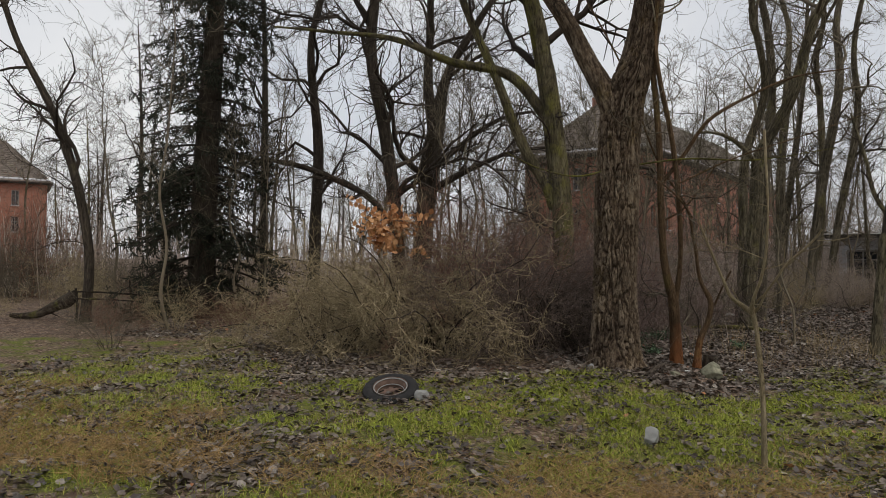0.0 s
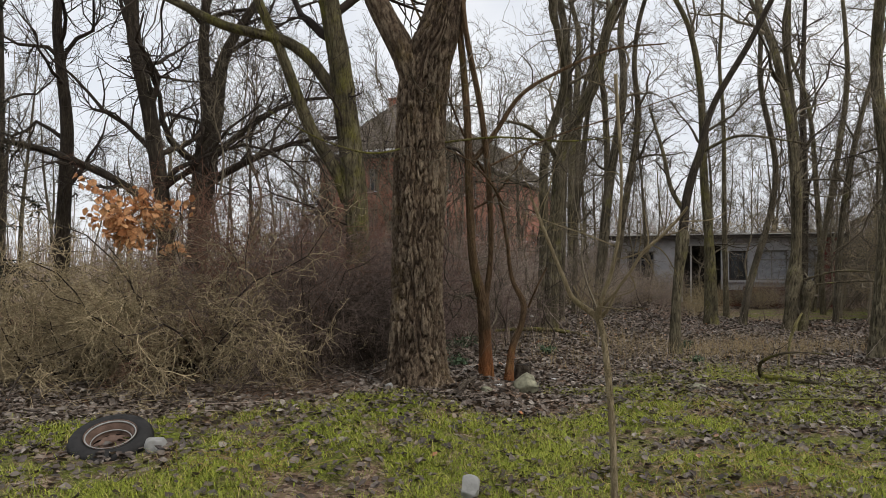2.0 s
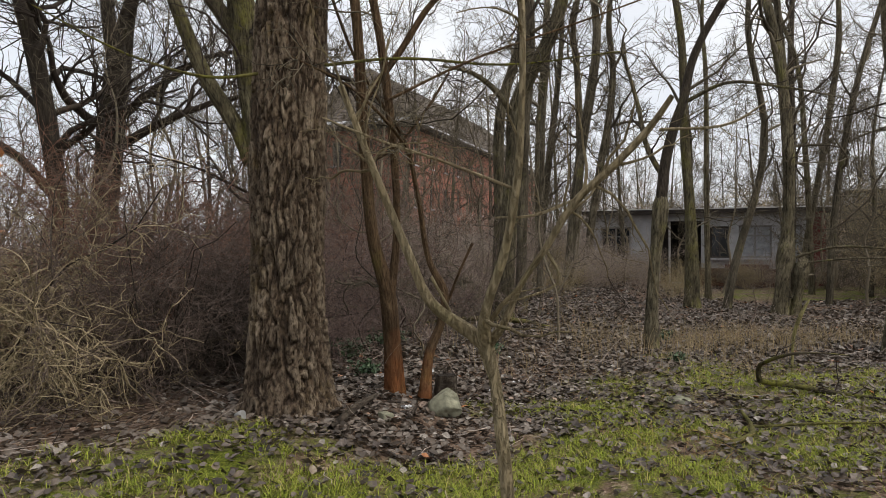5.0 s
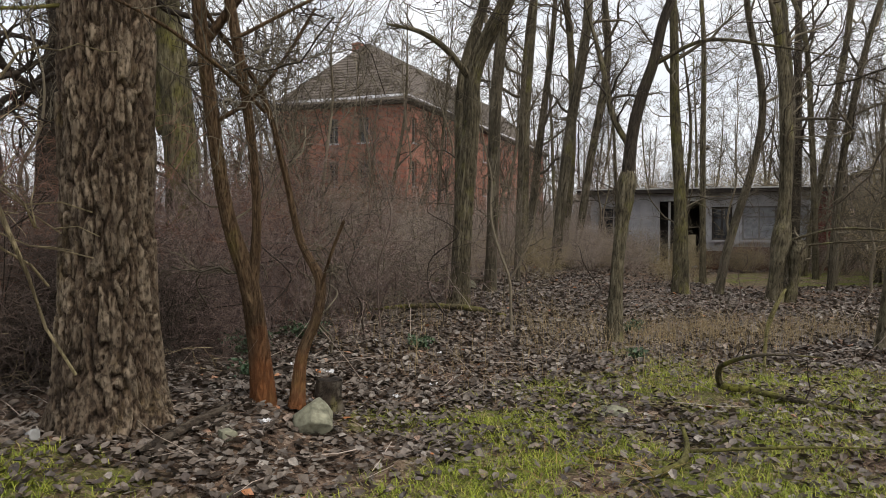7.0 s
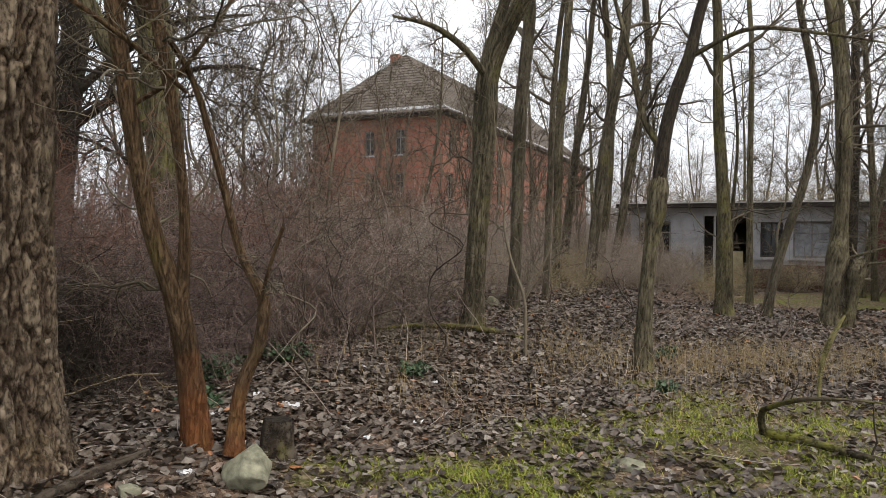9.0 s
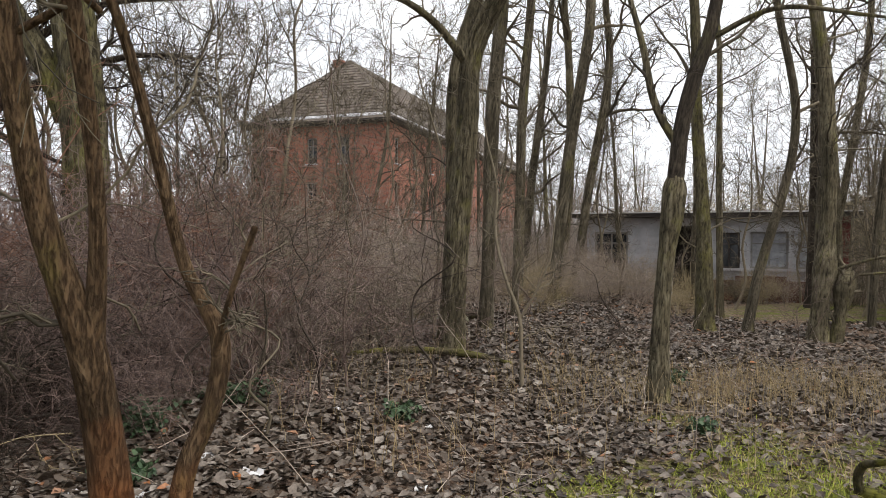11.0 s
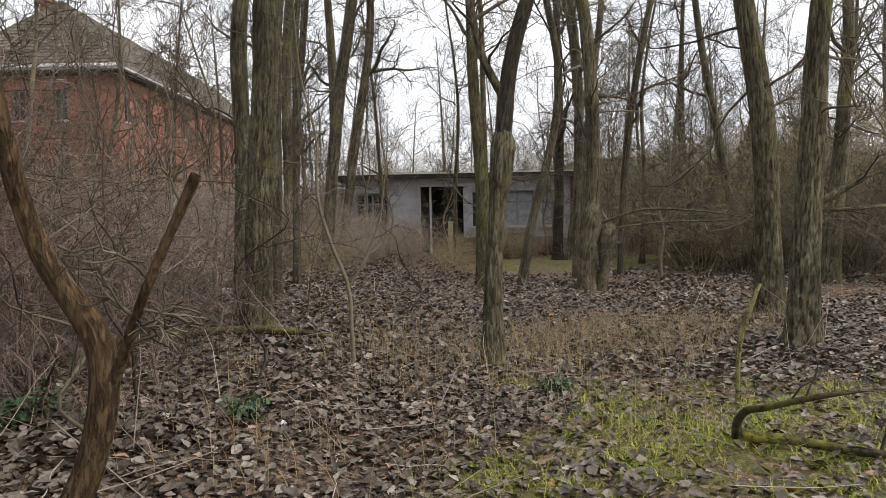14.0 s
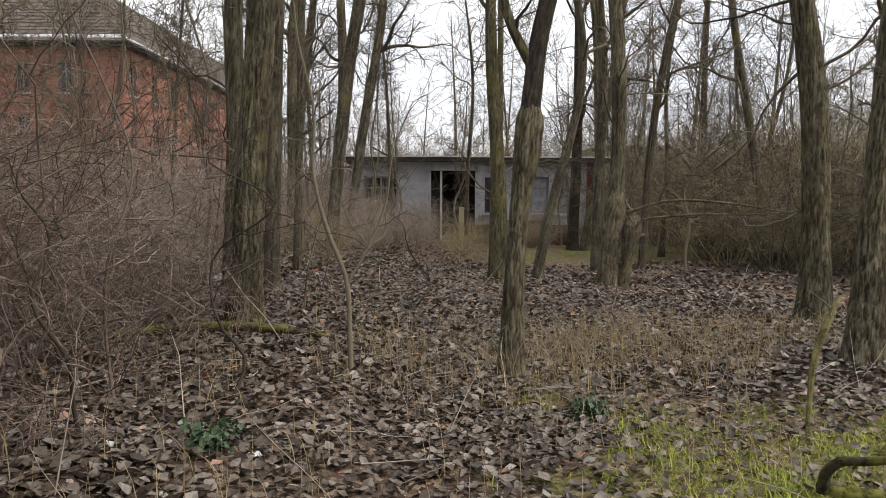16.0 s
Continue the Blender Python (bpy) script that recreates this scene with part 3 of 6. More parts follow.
def tree(label, trunks, top, material, twigs, seed, counts=(14, 7, 6), lo=0.3, detail=(110, 36), depth=0.03, first=(1.5, 3.6), lift=0.06, spread=(25, 70), limbs=(), category="tree", flare=0.35, name="bare_tree", least=0.0045, furrows=14, plate=0.5, low=(11, 0.7, 2.4), upper=None, limb_bark=None):
    """A leafless tree from its trunk lines (x, y, z, radius), carried on up to the height top."""
    rng = np.random.default_rng(seed)
    x, y, z = trunks[0][0][:3]
    owner = thing(name, label, category, pose(x, y, gz(x, y)))
    sets = []
    slim = 0.93 if material in (BARK_LOCUST, BARK_MOSSY) else 1.0
    for i, line in enumerate(trunks):
        line = [(*p[:3], slim * p[3]) for p in line]
        A = list(line) if upper and i == 0 else extended(line, top if i == 0 else top * rng.uniform(0.7, 0.95), rng)
        if i == 0:
            A[0] = (A[0][0], A[0][1], gz(x, y) - 0.12, A[0][3])
        add_trunk(owner, "trunk", A, upper if upper and i else material, detail if i == 0 else (min(detail[0], 120), min(detail[1], 48)), depth if i == 0 else depth * 0.7, seed + i, flare if A[0][2] < 0.6 else 0.0, furrows, plate)
        if upper and i == 0:
            continue
        S = smooth_path(A, 40)
        S[:, :3] -= np.array(owner.location)
        sets += crown_sets(rng, S[None, :, :3], S[None, :, 3], counts, lo, spread, lift, first, 0.28, least=least, fine=3)
        if low and i < 2:
            D, dr = shoots(rng, S[None, :, :3], S[None, :, 3], low[0], 0.1, 0.5, low[1:], (50, 95), 0.03, 9, 0.3, 0.16, 0.3, 0.008)
            dr = np.minimum(dr, 0.022)
            E, er = shoots(rng, D, dr, 7, 0.15, 1.0, (-0.2, -0.55), (30, 70), 0.03, 6, 0.3, 0.6, 0.35, least)
            F, fr = shoots(rng, E, er, 5, 0.15, 1.0, (-0.3, -0.7), (30, 70), 0.02, 4, 0.3, 0.65, 0.5, least * 0.75)
            sets += [(D, dr, 6), (E, er, 4), (F, fr, 3)]
    for line in limbs:
        A = np.array(line, float)
        add_trunk(owner, "limb", A, limb_bark or material, (40, 12), 0.008 if A[0, 3] > 0.006 else 0.001, seed + 31, 0.0)
        S = smooth_path(A, 12)
        S[:, :3] -= np.array(owner.location)
        span = float(np.linalg.norm(A[-1, :3] - A[0, :3]))
        B, b = shoots(rng, S[None, :, :3], S[None, :, 3], 12 if span > 0.5 else 3, 0.15, 1.0, (0.1 * span, 0.32 * span), (30, 75), 0.05, 6, 0.28, 0.45, 0.25, min(least * 1.5, 0.004))
        C, c = shoots(rng, B, b, 6, 0.2, 1.0, (-0.3, -0.7), (25, 65), 0.02, 4, 0.3, 0.6, 0.4, least)
        sets += [(B, b, 5), (C, c, 3)]
    v, f = tubes(sets)
    linked("crown", mesh_of("crown", v, f), twigs, owner)
    return owner


tree("old tree with deeply furrowed grey-brown bark, forking high up",
     [[(4.380, 10.870, 0.2, 0.331), (4.370, 10.870, 0.76, 0.299), (4.370, 10.870, 1.61, 0.276), (4.380, 10.850, 2.75, 0.272), (4.440, 10.780, 3.85, 0.258), (4.600, 10.690, 4.45, 0.221), (4.680, 10.640, 4.9, 0.198)],
      [(4.390, 10.820, 3.4, 0.138), (4.240, 10.820, 3.9, 0.152), (3.960, 10.890, 4.45, 0.132), (3.740, 10.940, 4.9, 0.120)]],
     15, BARK_BIG, TWIG_DARK, 11, (19, 11, 9), 0.35, (680, 190), 0.05, (2.0, 4.5), furrows=15, plate=0.3, flare=0.5, low=(5, 0.5, 1.4), limb_bark=MOSS_STICK,
     limbs=[[(4.5, 10.75, 3.0, 0.013), (5.2, 10.5, 3.08, 0.012), (6.0, 10.25, 3.05, 0.009), (7.0, 10.0, 3.2, 0.004)], [(4.25, 10.8, 2.95, 0.013), (3.7, 10.6, 2.82, 0.011), (3.2, 10.5, 2.9, 0.008), (2.6, 10.4, 3.15, 0.004)]])
tree("slender twin-stemmed tree with rust-red bark at its foot",
     [[(5.430, 11.240, 0.27, 0.085), (5.352, 11.140, 0.77, 0.075), (5.288, 11.057, 1.13, 0.072), (5.152, 11.000, 1.55, 0.055), (5.009, 10.832, 2.4, 0.047), (4.908, 10.663, 3.18, 0.042)],
      [(5.311, 11.078, 1.05, 0.046), (5.331, 10.955, 1.57, 0.032), (5.200, 10.716, 2.62, 0.035), (5.088, 10.613, 3.18, 0.034)],
      [(5.620, 11.010, 0.2, 0.046), (5.670, 11.000, 0.62, 0.040), (5.770, 10.960, 0.9, 0.037), (5.790, 10.950, 1.13, 0.038), (5.666, 10.982, 1.4, 0.027), (5.513, 10.871, 1.95, 0.022), (5.352, 10.784, 2.45, 0.017), (5.001, 10.766, 2.95, 0.013)]],
     8.5, BARK_RED, TWIG_GREY, 12, (15, 8, 6), 0.6, (220, 52), 0.02, (0.5, 1.3), lift=0.2, low=(9, 0.4, 1.2), least=0.0032,
     limbs=[[(5.749, 10.755, 1.1, 0.015), (5.789, 10.611, 1.35, 0.011), (5.850, 10.492, 1.58, 0.012)], [(5.342, 10.578, 2.3, 0.012), (5.035, 10.277, 2.5, 0.013), (4.628, 9.931, 2.68, 0.010), (4.125, 9.513, 2.75, 0.005)], [(5.125, 10.543, 2.75, 0.013), (5.713, 10.236, 3.05, 0.010), (6.404, 9.772, 3.3, 0.008), (7.192, 9.295, 3.6, 0.004)], [(4.96, 10.76, 2.75, 0.032), (5.24, 10.64, 3.15, 0.029), (5.53, 10.51, 3.61, 0.025), (5.97, 10.31, 3.90, 0.020), (6.48, 10.09, 4.13, 0.014), (7.07, 9.83, 4.20, 0.008)], [(5.03, 10.86, 2.25, 0.015), (5.26, 10.76, 2.40, 0.014), (5.49, 10.66, 2.70, 0.011), (5.68, 10.58, 3.03, 0.010)]])
tree("tall locust tree with ribbed olive-brown bark",
     [[(9.1, 16.08, 0.2, 0.180), (9.15, 16.08, 0.88, 0.152), (9.22, 16.09, 1.99, 0.146), (9.32, 16.07, 3.23, 0.140), (9.35, 16.09, 3.85, 0.134)]],
     15, BARK_LOCUST, TWIG_GREY, 13, (13, 8, 7), 0.4, (240, 72), 0.045, limbs=[[(9.28, 16.08, 3.9, 0.056), (8.85, 15.95, 4.25, 0.048), (8.4, 15.8, 4.42, 0.036), (7.8, 15.65, 4.45, 0.016)]])
tree("locust tree standing close behind another", [[(9.56, 17.22, 0.22, 0.128), (9.67, 17.27, 2.07, 0.115), (9.74, 17.34, 4.19, 0.103)]], 14, BARK_LOCUST, TWIG_GREY, 14, (11, 8, 7), 0.35, depth=0.035)
tree("locust tree with a leaning dark top above a burl",
     [[(10.39, 13.77, 0.0, 0.125), (10.42, 13.78, 0.70, 0.097), (10.5, 13.77, 1.6, 0.095), (10.54, 13.75, 1.97, 0.12), (10.57, 13.75, 2.25, 0.11), (10.58, 13.75, 2.36, 0.06)],
      [(10.55, 13.75, 2.12, 0.085), (10.58, 13.74, 2.4, 0.088), (10.62, 13.72, 2.8, 0.084), (10.72, 13.66, 3.3, 0.08), (10.86, 13.6, 3.75, 0.074), (10.98, 13.56, 4.3, 0.066)]],
     13, BARK_LOCUST, TWIG_DARK, 15, (8, 8, 7), 0.3, (180, 52), 0.028, (0.8, 2.2), low=(), upper=BARK_DARK,
     limbs=[[(10.6, 13.73, 2.6, 0.045), (10.42, 13.85, 3.0, 0.042), (10.3, 13.95, 3.7, 0.034), (10.1, 14.1, 4.6, 0.02)], [(10.84, 13.61, 3.7, 0.034), (11.33, 13.23, 3.98, 0.027), (12.0, 12.75, 3.88, 0.018), (12.7, 12.2, 3.65, 0.007)]])
tree("tree growing from a broken, burled stump",
     [[(16.9, 17.25, 0.0, 0.19), (16.98, 17.23, 0.9, 0.17), (17.04, 17.22, 1.25, 0.215), (17.1, 17.22, 1.8, 0.155), (17.17, 17.24, 3.42, 0.143), (17.13, 17.42, 5.62, 0.125)]],
     14, BARK_LOCUST, TWIG_GREY, 16, (11, 8, 7), 0.35, limbs=[[(17.13, 17.05, -0.05, 0.132), (17.19, 17.02, 0.45, 0.11), (17.33, 16.95, 1.22, 0.105), (17.35, 16.93, 1.3, 0.04)], [(17.2, 17.1, 1.3, 0.03), (17.7, 16.6, 1.52, 0.026), (18.5, 15.8, 1.5, 0.018), (19.4, 14.9, 1.3, 0.008)], [(17.15, 17.1, 1.15, 0.024), (17.9, 16.3, 1.28, 0.02), (18.8, 15.5, 1.3, 0.014), (20.0, 14.6, 1.4, 0.006)]])
tree("locust tree with a widely flared foot", [[(15.57, 13.17, 0.0, 0.224), (15.58, 13.2, 0.87, 0.182), (15.60, 13.31, 2.86, 0.168), (15.49, 13.52, 4.45, 0.140)]], 14, BARK_LOCUST, TWIG_GREY, 17, (12, 8, 7), 0.32, (160, 56), 0.045)
tree("locust tree with coarse ribbed bark, mossy at the foot", [[(13.17, 11.86, 0.0, 0.198), (13.22, 11.87, 0.73, 0.159), (13.36, 11.84, 2.21, 0.137), (13.51, 11.80, 3.70, 0.115)]], 13, BARK_LOCUST, TWIG_GREY, 18, (12, 8, 7), 0.32, (180, 60), 0.04,
     limbs=[[(13.3, 11.83, 1.5, 0.041), (13.72, 11.4, 1.85, 0.039), (14.25, 10.9, 2.45, 0.031), (15.0, 10.2, 3.2, 0.017)], [(13.32, 11.84, 1.45, 0.023), (13.9, 11.3, 1.5, 0.018), (14.6, 10.7, 1.62, 0.011)]])
tree("slim tree with mossy bark", [[(15.88, 18.98, 0.0, 0.2), (15.91, 19.02, 1.72, 0.156), (15.81, 19.14, 4.33, 0.117), (15.76, 19.24, 6.93, 0.091)]], 13, BARK_MOSSY, TWIG_GREY, 19, (11, 8, 7), 0.35)
tree("leaning mossy tree at the edge of the brush", [[(20.67, 14.09, 0.0, 0.195), (20.8, 14.04, 1.17, 0.168), (21.05, 13.96, 3.4, 0.14), (21.23, 13.94, 5.63, 0.112)]], 13, BARK_LOCUST, TWIG_GREY, 20, (11, 8, 7), 0.25)
tree("pale forked sapling with smooth bark",
     [[(4.265, 6.849, 0.000, 0.0249), (4.242, 6.861, 0.665, 0.0215), (4.213, 6.869, 0.993, 0.0205), (4.191, 6.880, 1.174, 0.0193), (4.170, 6.889, 1.252, 0.0253), (4.138, 6.828, 1.340, 0.0162), (4.162, 6.747, 1.536, 0.0131), (4.161, 6.675, 1.724, 0.0114), (4.141, 6.612, 1.942, 0.0089)],
      [(4.170, 6.889, 1.252, 0.0217), (4.130, 6.905, 1.288, 0.0205), (4.020, 6.950, 1.379, 0.0157), (3.959, 6.976, 1.523, 0.0132), (3.871, 7.013, 1.753, 0.0114), (3.772, 7.056, 2.031, 0.0090)],
      [(4.181, 6.884, 1.258, 0.0145), (4.195, 6.830, 1.313, 0.0116), (4.230, 6.769, 1.445, 0.0090), (4.269, 6.706, 1.541, 0.0098), (4.316, 6.639, 1.663, 0.0106), (4.402, 6.558, 1.772, 0.0103), (4.472, 6.482, 1.881, 0.0089), (4.482, 6.429, 1.936, 0.0071)]],
     2.05, BARK_PALE, BARK_PALE, 21, (7, 2, 1), 0.45, (60, 14), 0.0015, (0.15, 0.5), flare=0.1, name="sapling", least=0.0012, low=(), limbs=[[(4.316, 6.639, 1.673, 0.0047), (4.220, 6.694, 1.633, 0.0043), (4.130, 6.744, 1.628, 0.0027)], [(4.269, 6.706, 1.541, 0.0050), (4.321, 6.717, 1.457, 0.0045), (4.178, 6.804, 1.375, 0.0028)], [(4.161, 6.683, 1.704, 0.0047), (4.021, 6.784, 1.774, 0.0043), (3.814, 6.909, 1.860, 0.0034), (3.702, 6.999, 1.921, 0.0023)], [(4.460, 6.453, 1.850, 0.0043), (4.641, 6.367, 1.873, 0.0033), (4.703, 6.326, 1.921, 0.0019)], [(4.020, 6.951, 1.458, 0.0049), (4.075, 6.927, 1.349, 0.0036)]])
tree("thick tree behind the bushes with a yellow-green mossy limb",
     [[(5.15, 16.0, 0.2, 0.26), (5.08, 16.05, 1.49, 0.235), (5.02, 16.1, 2.82, 0.225), (4.85, 16.15, 4.3, 0.225), (4.64, 16.14, 5.71, 0.2), (4.32, 16.14, 7.15, 0.18)],
      [(4.85, 16.15, 2.8, 0.1), (4.71, 16.18, 3.25, 0.122), (4.27, 16.29, 4.03, 0.118), (3.61, 16.45, 5.69, 0.095), (3.12, 16.57, 6.80, 0.085)]],
     15, BARK_MOSSY, TWIG_DARK, 22, (17, 11, 9), 0.3, (150, 48), 0.035, (2.0, 4.5),
     limbs=[[(4.83, 16.12, 4.5, 0.118), (3.93, 16.35, 5.64, 0.108), (2.65, 16.73, 6.01, 0.085), (1.58, 17.04, 6.51, 0.065), (0.08, 17.49, 6.77, 0.04), (-1.2, 17.7, 6.9, 0.02)]])
tree("wide-spreading dark tree with several stems",
     [[(2.570, 23.455, 0.2, 0.3), (2.640, 23.452, 2.35, 0.28), (2.964, 23.263, 5.64, 0.262), (3.240, 23.125, 7.21, 0.15), (4.180, 22.766, 8.94, 0.1)],
      [(2.934, 23.274, 5.3, 0.18), (2.715, 23.300, 7.36, 0.141), (2.763, 23.239, 8.92, 0.11)],
      [(1.887, 22.374, 0.1, 0.2), (1.796, 22.327, 2.59, 0.185), (1.437, 22.378, 5.21, 0.19), (0.959, 22.462, 7.99, 0.155)]],
     15, BARK_DARK, TWIG_DARK, 23, (15, 9, 7), 0.22, (90, 30), 0.03, (2.5, 5.0),
     limbs=[[(1.816, 22.326, 2.5, 0.1), (0.994, 22.601, 3.5, 0.094), (0.041, 22.879, 4.03, 0.088), (-2.039, 23.561, 4.67, 0.06), (-2.875, 23.716, 4.7, 0.03)], [(2.866, 23.316, 4.4, 0.1), (3.707, 23.021, 5.2, 0.085), (4.898, 22.685, 6.0, 0.06), (6.491, 22.438, 6.3, 0.025)]])
tree("dark tree far behind the bushes", [[(-0.792, 25.485, 0.1, 0.2), (-0.792, 25.485, 2.68, 0.19), (-0.714, 25.393, 5.13, 0.16), (-0.965, 25.370, 9.2, 0.11)]], 13, BARK_DARK, TWIG_DARK, 24, (12, 8, 7), 0.25)
tree("dark bent tree leaning over the old fence",
     [[(-5.859, 19.593, 0.1, 0.125), (-5.770, 19.560, 1.62, 0.108), (-6.040, 19.558, 3.24, 0.108), (-6.610, 19.575, 5.0, 0.095), (-7.578, 19.644, 6.88, 0.068)]],
     9, BARK_DARK, TWIG_DARK, 25, (13, 8, 7), 0.3, (80, 26), 0.015, (1.2, 3.0))
for i, (line, top) in enumerate([
        ([(17.7, 27.2, 0.1, 0.2), (17.76, 27.18, 0.47, 0.188), (18.06, 27.12, 3.71, 0.2), (18.13, 27.34, 7.96, 0.175)], 15),
        ([(17.9, 27.0, 0.1, 0.2), (18.01, 26.95, 0.47, 0.188), (18.52, 26.69, 3.7, 0.188), (19.06, 26.47, 7.95, 0.16)], 15),
        ([(12.7, 20.92, 0.1, 0.105), (12.83, 21.0, 2.91, 0.098), (12.97, 21.04, 5.61, 0.087)], 13),
        ([(19.05, 21.8, 0.0, 0.14), (19.16, 21.98, 3.37, 0.118), (19.26, 22.13, 7.04, 0.1)], 14),
        ([(19.86, 18.38, 0.0, 0.11), (20.14, 18.32, 3.13, 0.115), (20.7, 18.01, 6.42, 0.1)], 13),
        ([(22.97, 16.85, 0.0, 0.15), (22.75, 17.25, 2.79, 0.14), (22.44, 17.79, 6.7, 0.11)], 13),
        ([(23.44, 21.85, 0.0, 0.14), (23.49, 22.14, 4.49, 0.135), (23.37, 22.46, 7.89, 0.11)], 14),
        ([(11.02, 18.94, 0.1, 0.19), (11.05, 18.94, 0.53, 0.172), (11.18, 19.0, 4.01, 0.175), (11.35, 19.0, 6.34, 0.155)], 15),
        ([(15.9, 24.55, 0.1, 0.23), (16.01, 24.54, 1.38, 0.215), (16.34, 24.5, 4.28, 0.22), (16.92, 24.4, 8.55, 0.18)], 16),
        ([(15.0, 24.9, 0.1, 0.2), (15.05, 24.91, 1.38, 0.185), (15.15, 24.99, 5.13, 0.19), (15.41, 25.0, 8.54, 0.165)], 16),
        ([(16.8, 18.8, 0.0, 0.15), (16.95, 18.77, 0.67, 0.14), (17.83, 18.54, 4.37, 0.115), (17.5, 18.76, 7.0, 0.1)], 13),
        ([(19.05, 19.0, 0.0, 0.16), (19.11, 19.02, 1.46, 0.15), (19.26, 19.06, 4.53, 0.148), (19.08, 19.21, 7.32, 0.13)], 14),
        ([(24.5, 23.3, 0.0, 0.18), (24.84, 23.23, 1.78, 0.165), (25.64, 23.04, 5.87, 0.16), (26.09, 22.96, 9.22, 0.14)], 15)]):
    line = [(*p[:3], 0.7 * p[3]) for p in line]
    tree("tall slender bare tree of the wood", [line], top, BARK_GREY if i % 3 else BARK_LOCUST, TWIG_GREY, 40 + i, (11, 7, 6), 0.25, (60, 22), 0.025, (1.0, 3.2), 0.06, (25, 72), low=(6, 0.6, 1.8))


# ---- woods all round: repeated trees ----
def wood_tree(i, tall, r, lean, material, twigs):
    rng = np.random.default_rng(500 + i)
    line = [(0, 0, 0, r), (lean * 0.3 + rng.normal(0, 0.1), rng.normal(0, 0.1), tall * 0.25, r * 0.85), (lean + rng.normal(0, 0.2), rng.normal(0, 0.2), tall * 0.55, r * 0.6), (lean * 1.4, rng.normal(0, 0.3), tall, 0.02)]
    owner = thing("wood_tree", "bare grey-brown tree of the surrounding wood", "tree", group="trees of the surrounding wood")
    A = np.array(line)
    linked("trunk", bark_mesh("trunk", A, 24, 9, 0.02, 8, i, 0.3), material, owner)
    S = smooth_path(A, 24)
    sets = crown_sets(rng, S[None, :, :3], S[None, :, 3], (15, 6, 5), 0.16, (25, 72), 0.07, (tall * 0.1, tall * 0.28), 0.28, 0.0085, 3)
    v, f = tubes([(P, R, k if k < 6 else 4) for P, R, k in sets])
    linked("crown", mesh_of("crown", v, f), twigs, owner)
    return owner


rng = np.random.default_rng(77)
kinds = [wood_tree(i, *v) for i, v in enumerate([(13, 0.13, 0.5, BARK_GREY, TWIG_GREY), (15, 0.16, -0.8, BARK_GREY, TWIG_GREY), (11, 0.1, 1.2, BARK_MOSSY, TWIG_GREY), (16, 0.18, 0.3, BARK_DARK, TWIG_DARK), (9, 0.08, -0.6, BARK_GREY, TWIG_GREY), (12, 0.11, 0.9, BARK_GREY, TWIG_GREY)])]


def in_house(x, y):
    u, w = 0.695 * (x - 19.5) + 0.719 * (y - 48.3), -0.719 * (x - 19.5) + 0.695 * (y - 48.3)
    s, d = 0.719 * (x - 21.8) - 0.695 * (y - 31.55), 0.695 * (x - 21.8) + 0.719 * (y - 31.55)
    return (-2 < u < 39 and -2 < w < 12) or (-1 < s < 10 and -1.5 < d < 7)


places = []
while len(places) < 120:
    a = rng.uniform(-75, 80)
    d = 24 + 75 * rng.uniform(0, 1) ** 1.3
    x, y = 4 + d * math.sin(math.radians(a)), 6 + d * math.cos(math.radians(a))
    if in_house(x, y) or (d < 30 and a < 0 and rng.uniform() < 0.6) or any((x - p) ** 2 + (y - q) ** 2 < 5 for p, q in places):
        continue
    u = 0.695 * (x - 19.5) + 0.719 * (y - 48.3)
    w = -0.719 * (x - 19.5) + 0.695 * (y - 48.3)
    if u < 0 and -3 < w + u * 0.25 < 11:
        continue
    places.append((x, y))
for i, (x, y) in enumerate(places):
    k = kinds[i % len(kinds)]
    m = pose(x, y, gz(x, y) - 0.1, 0, 0, rng.uniform(0, 360))
    if i < len(kinds):
        k.matrix_world = m
    else:
        copy_thing(k, m)


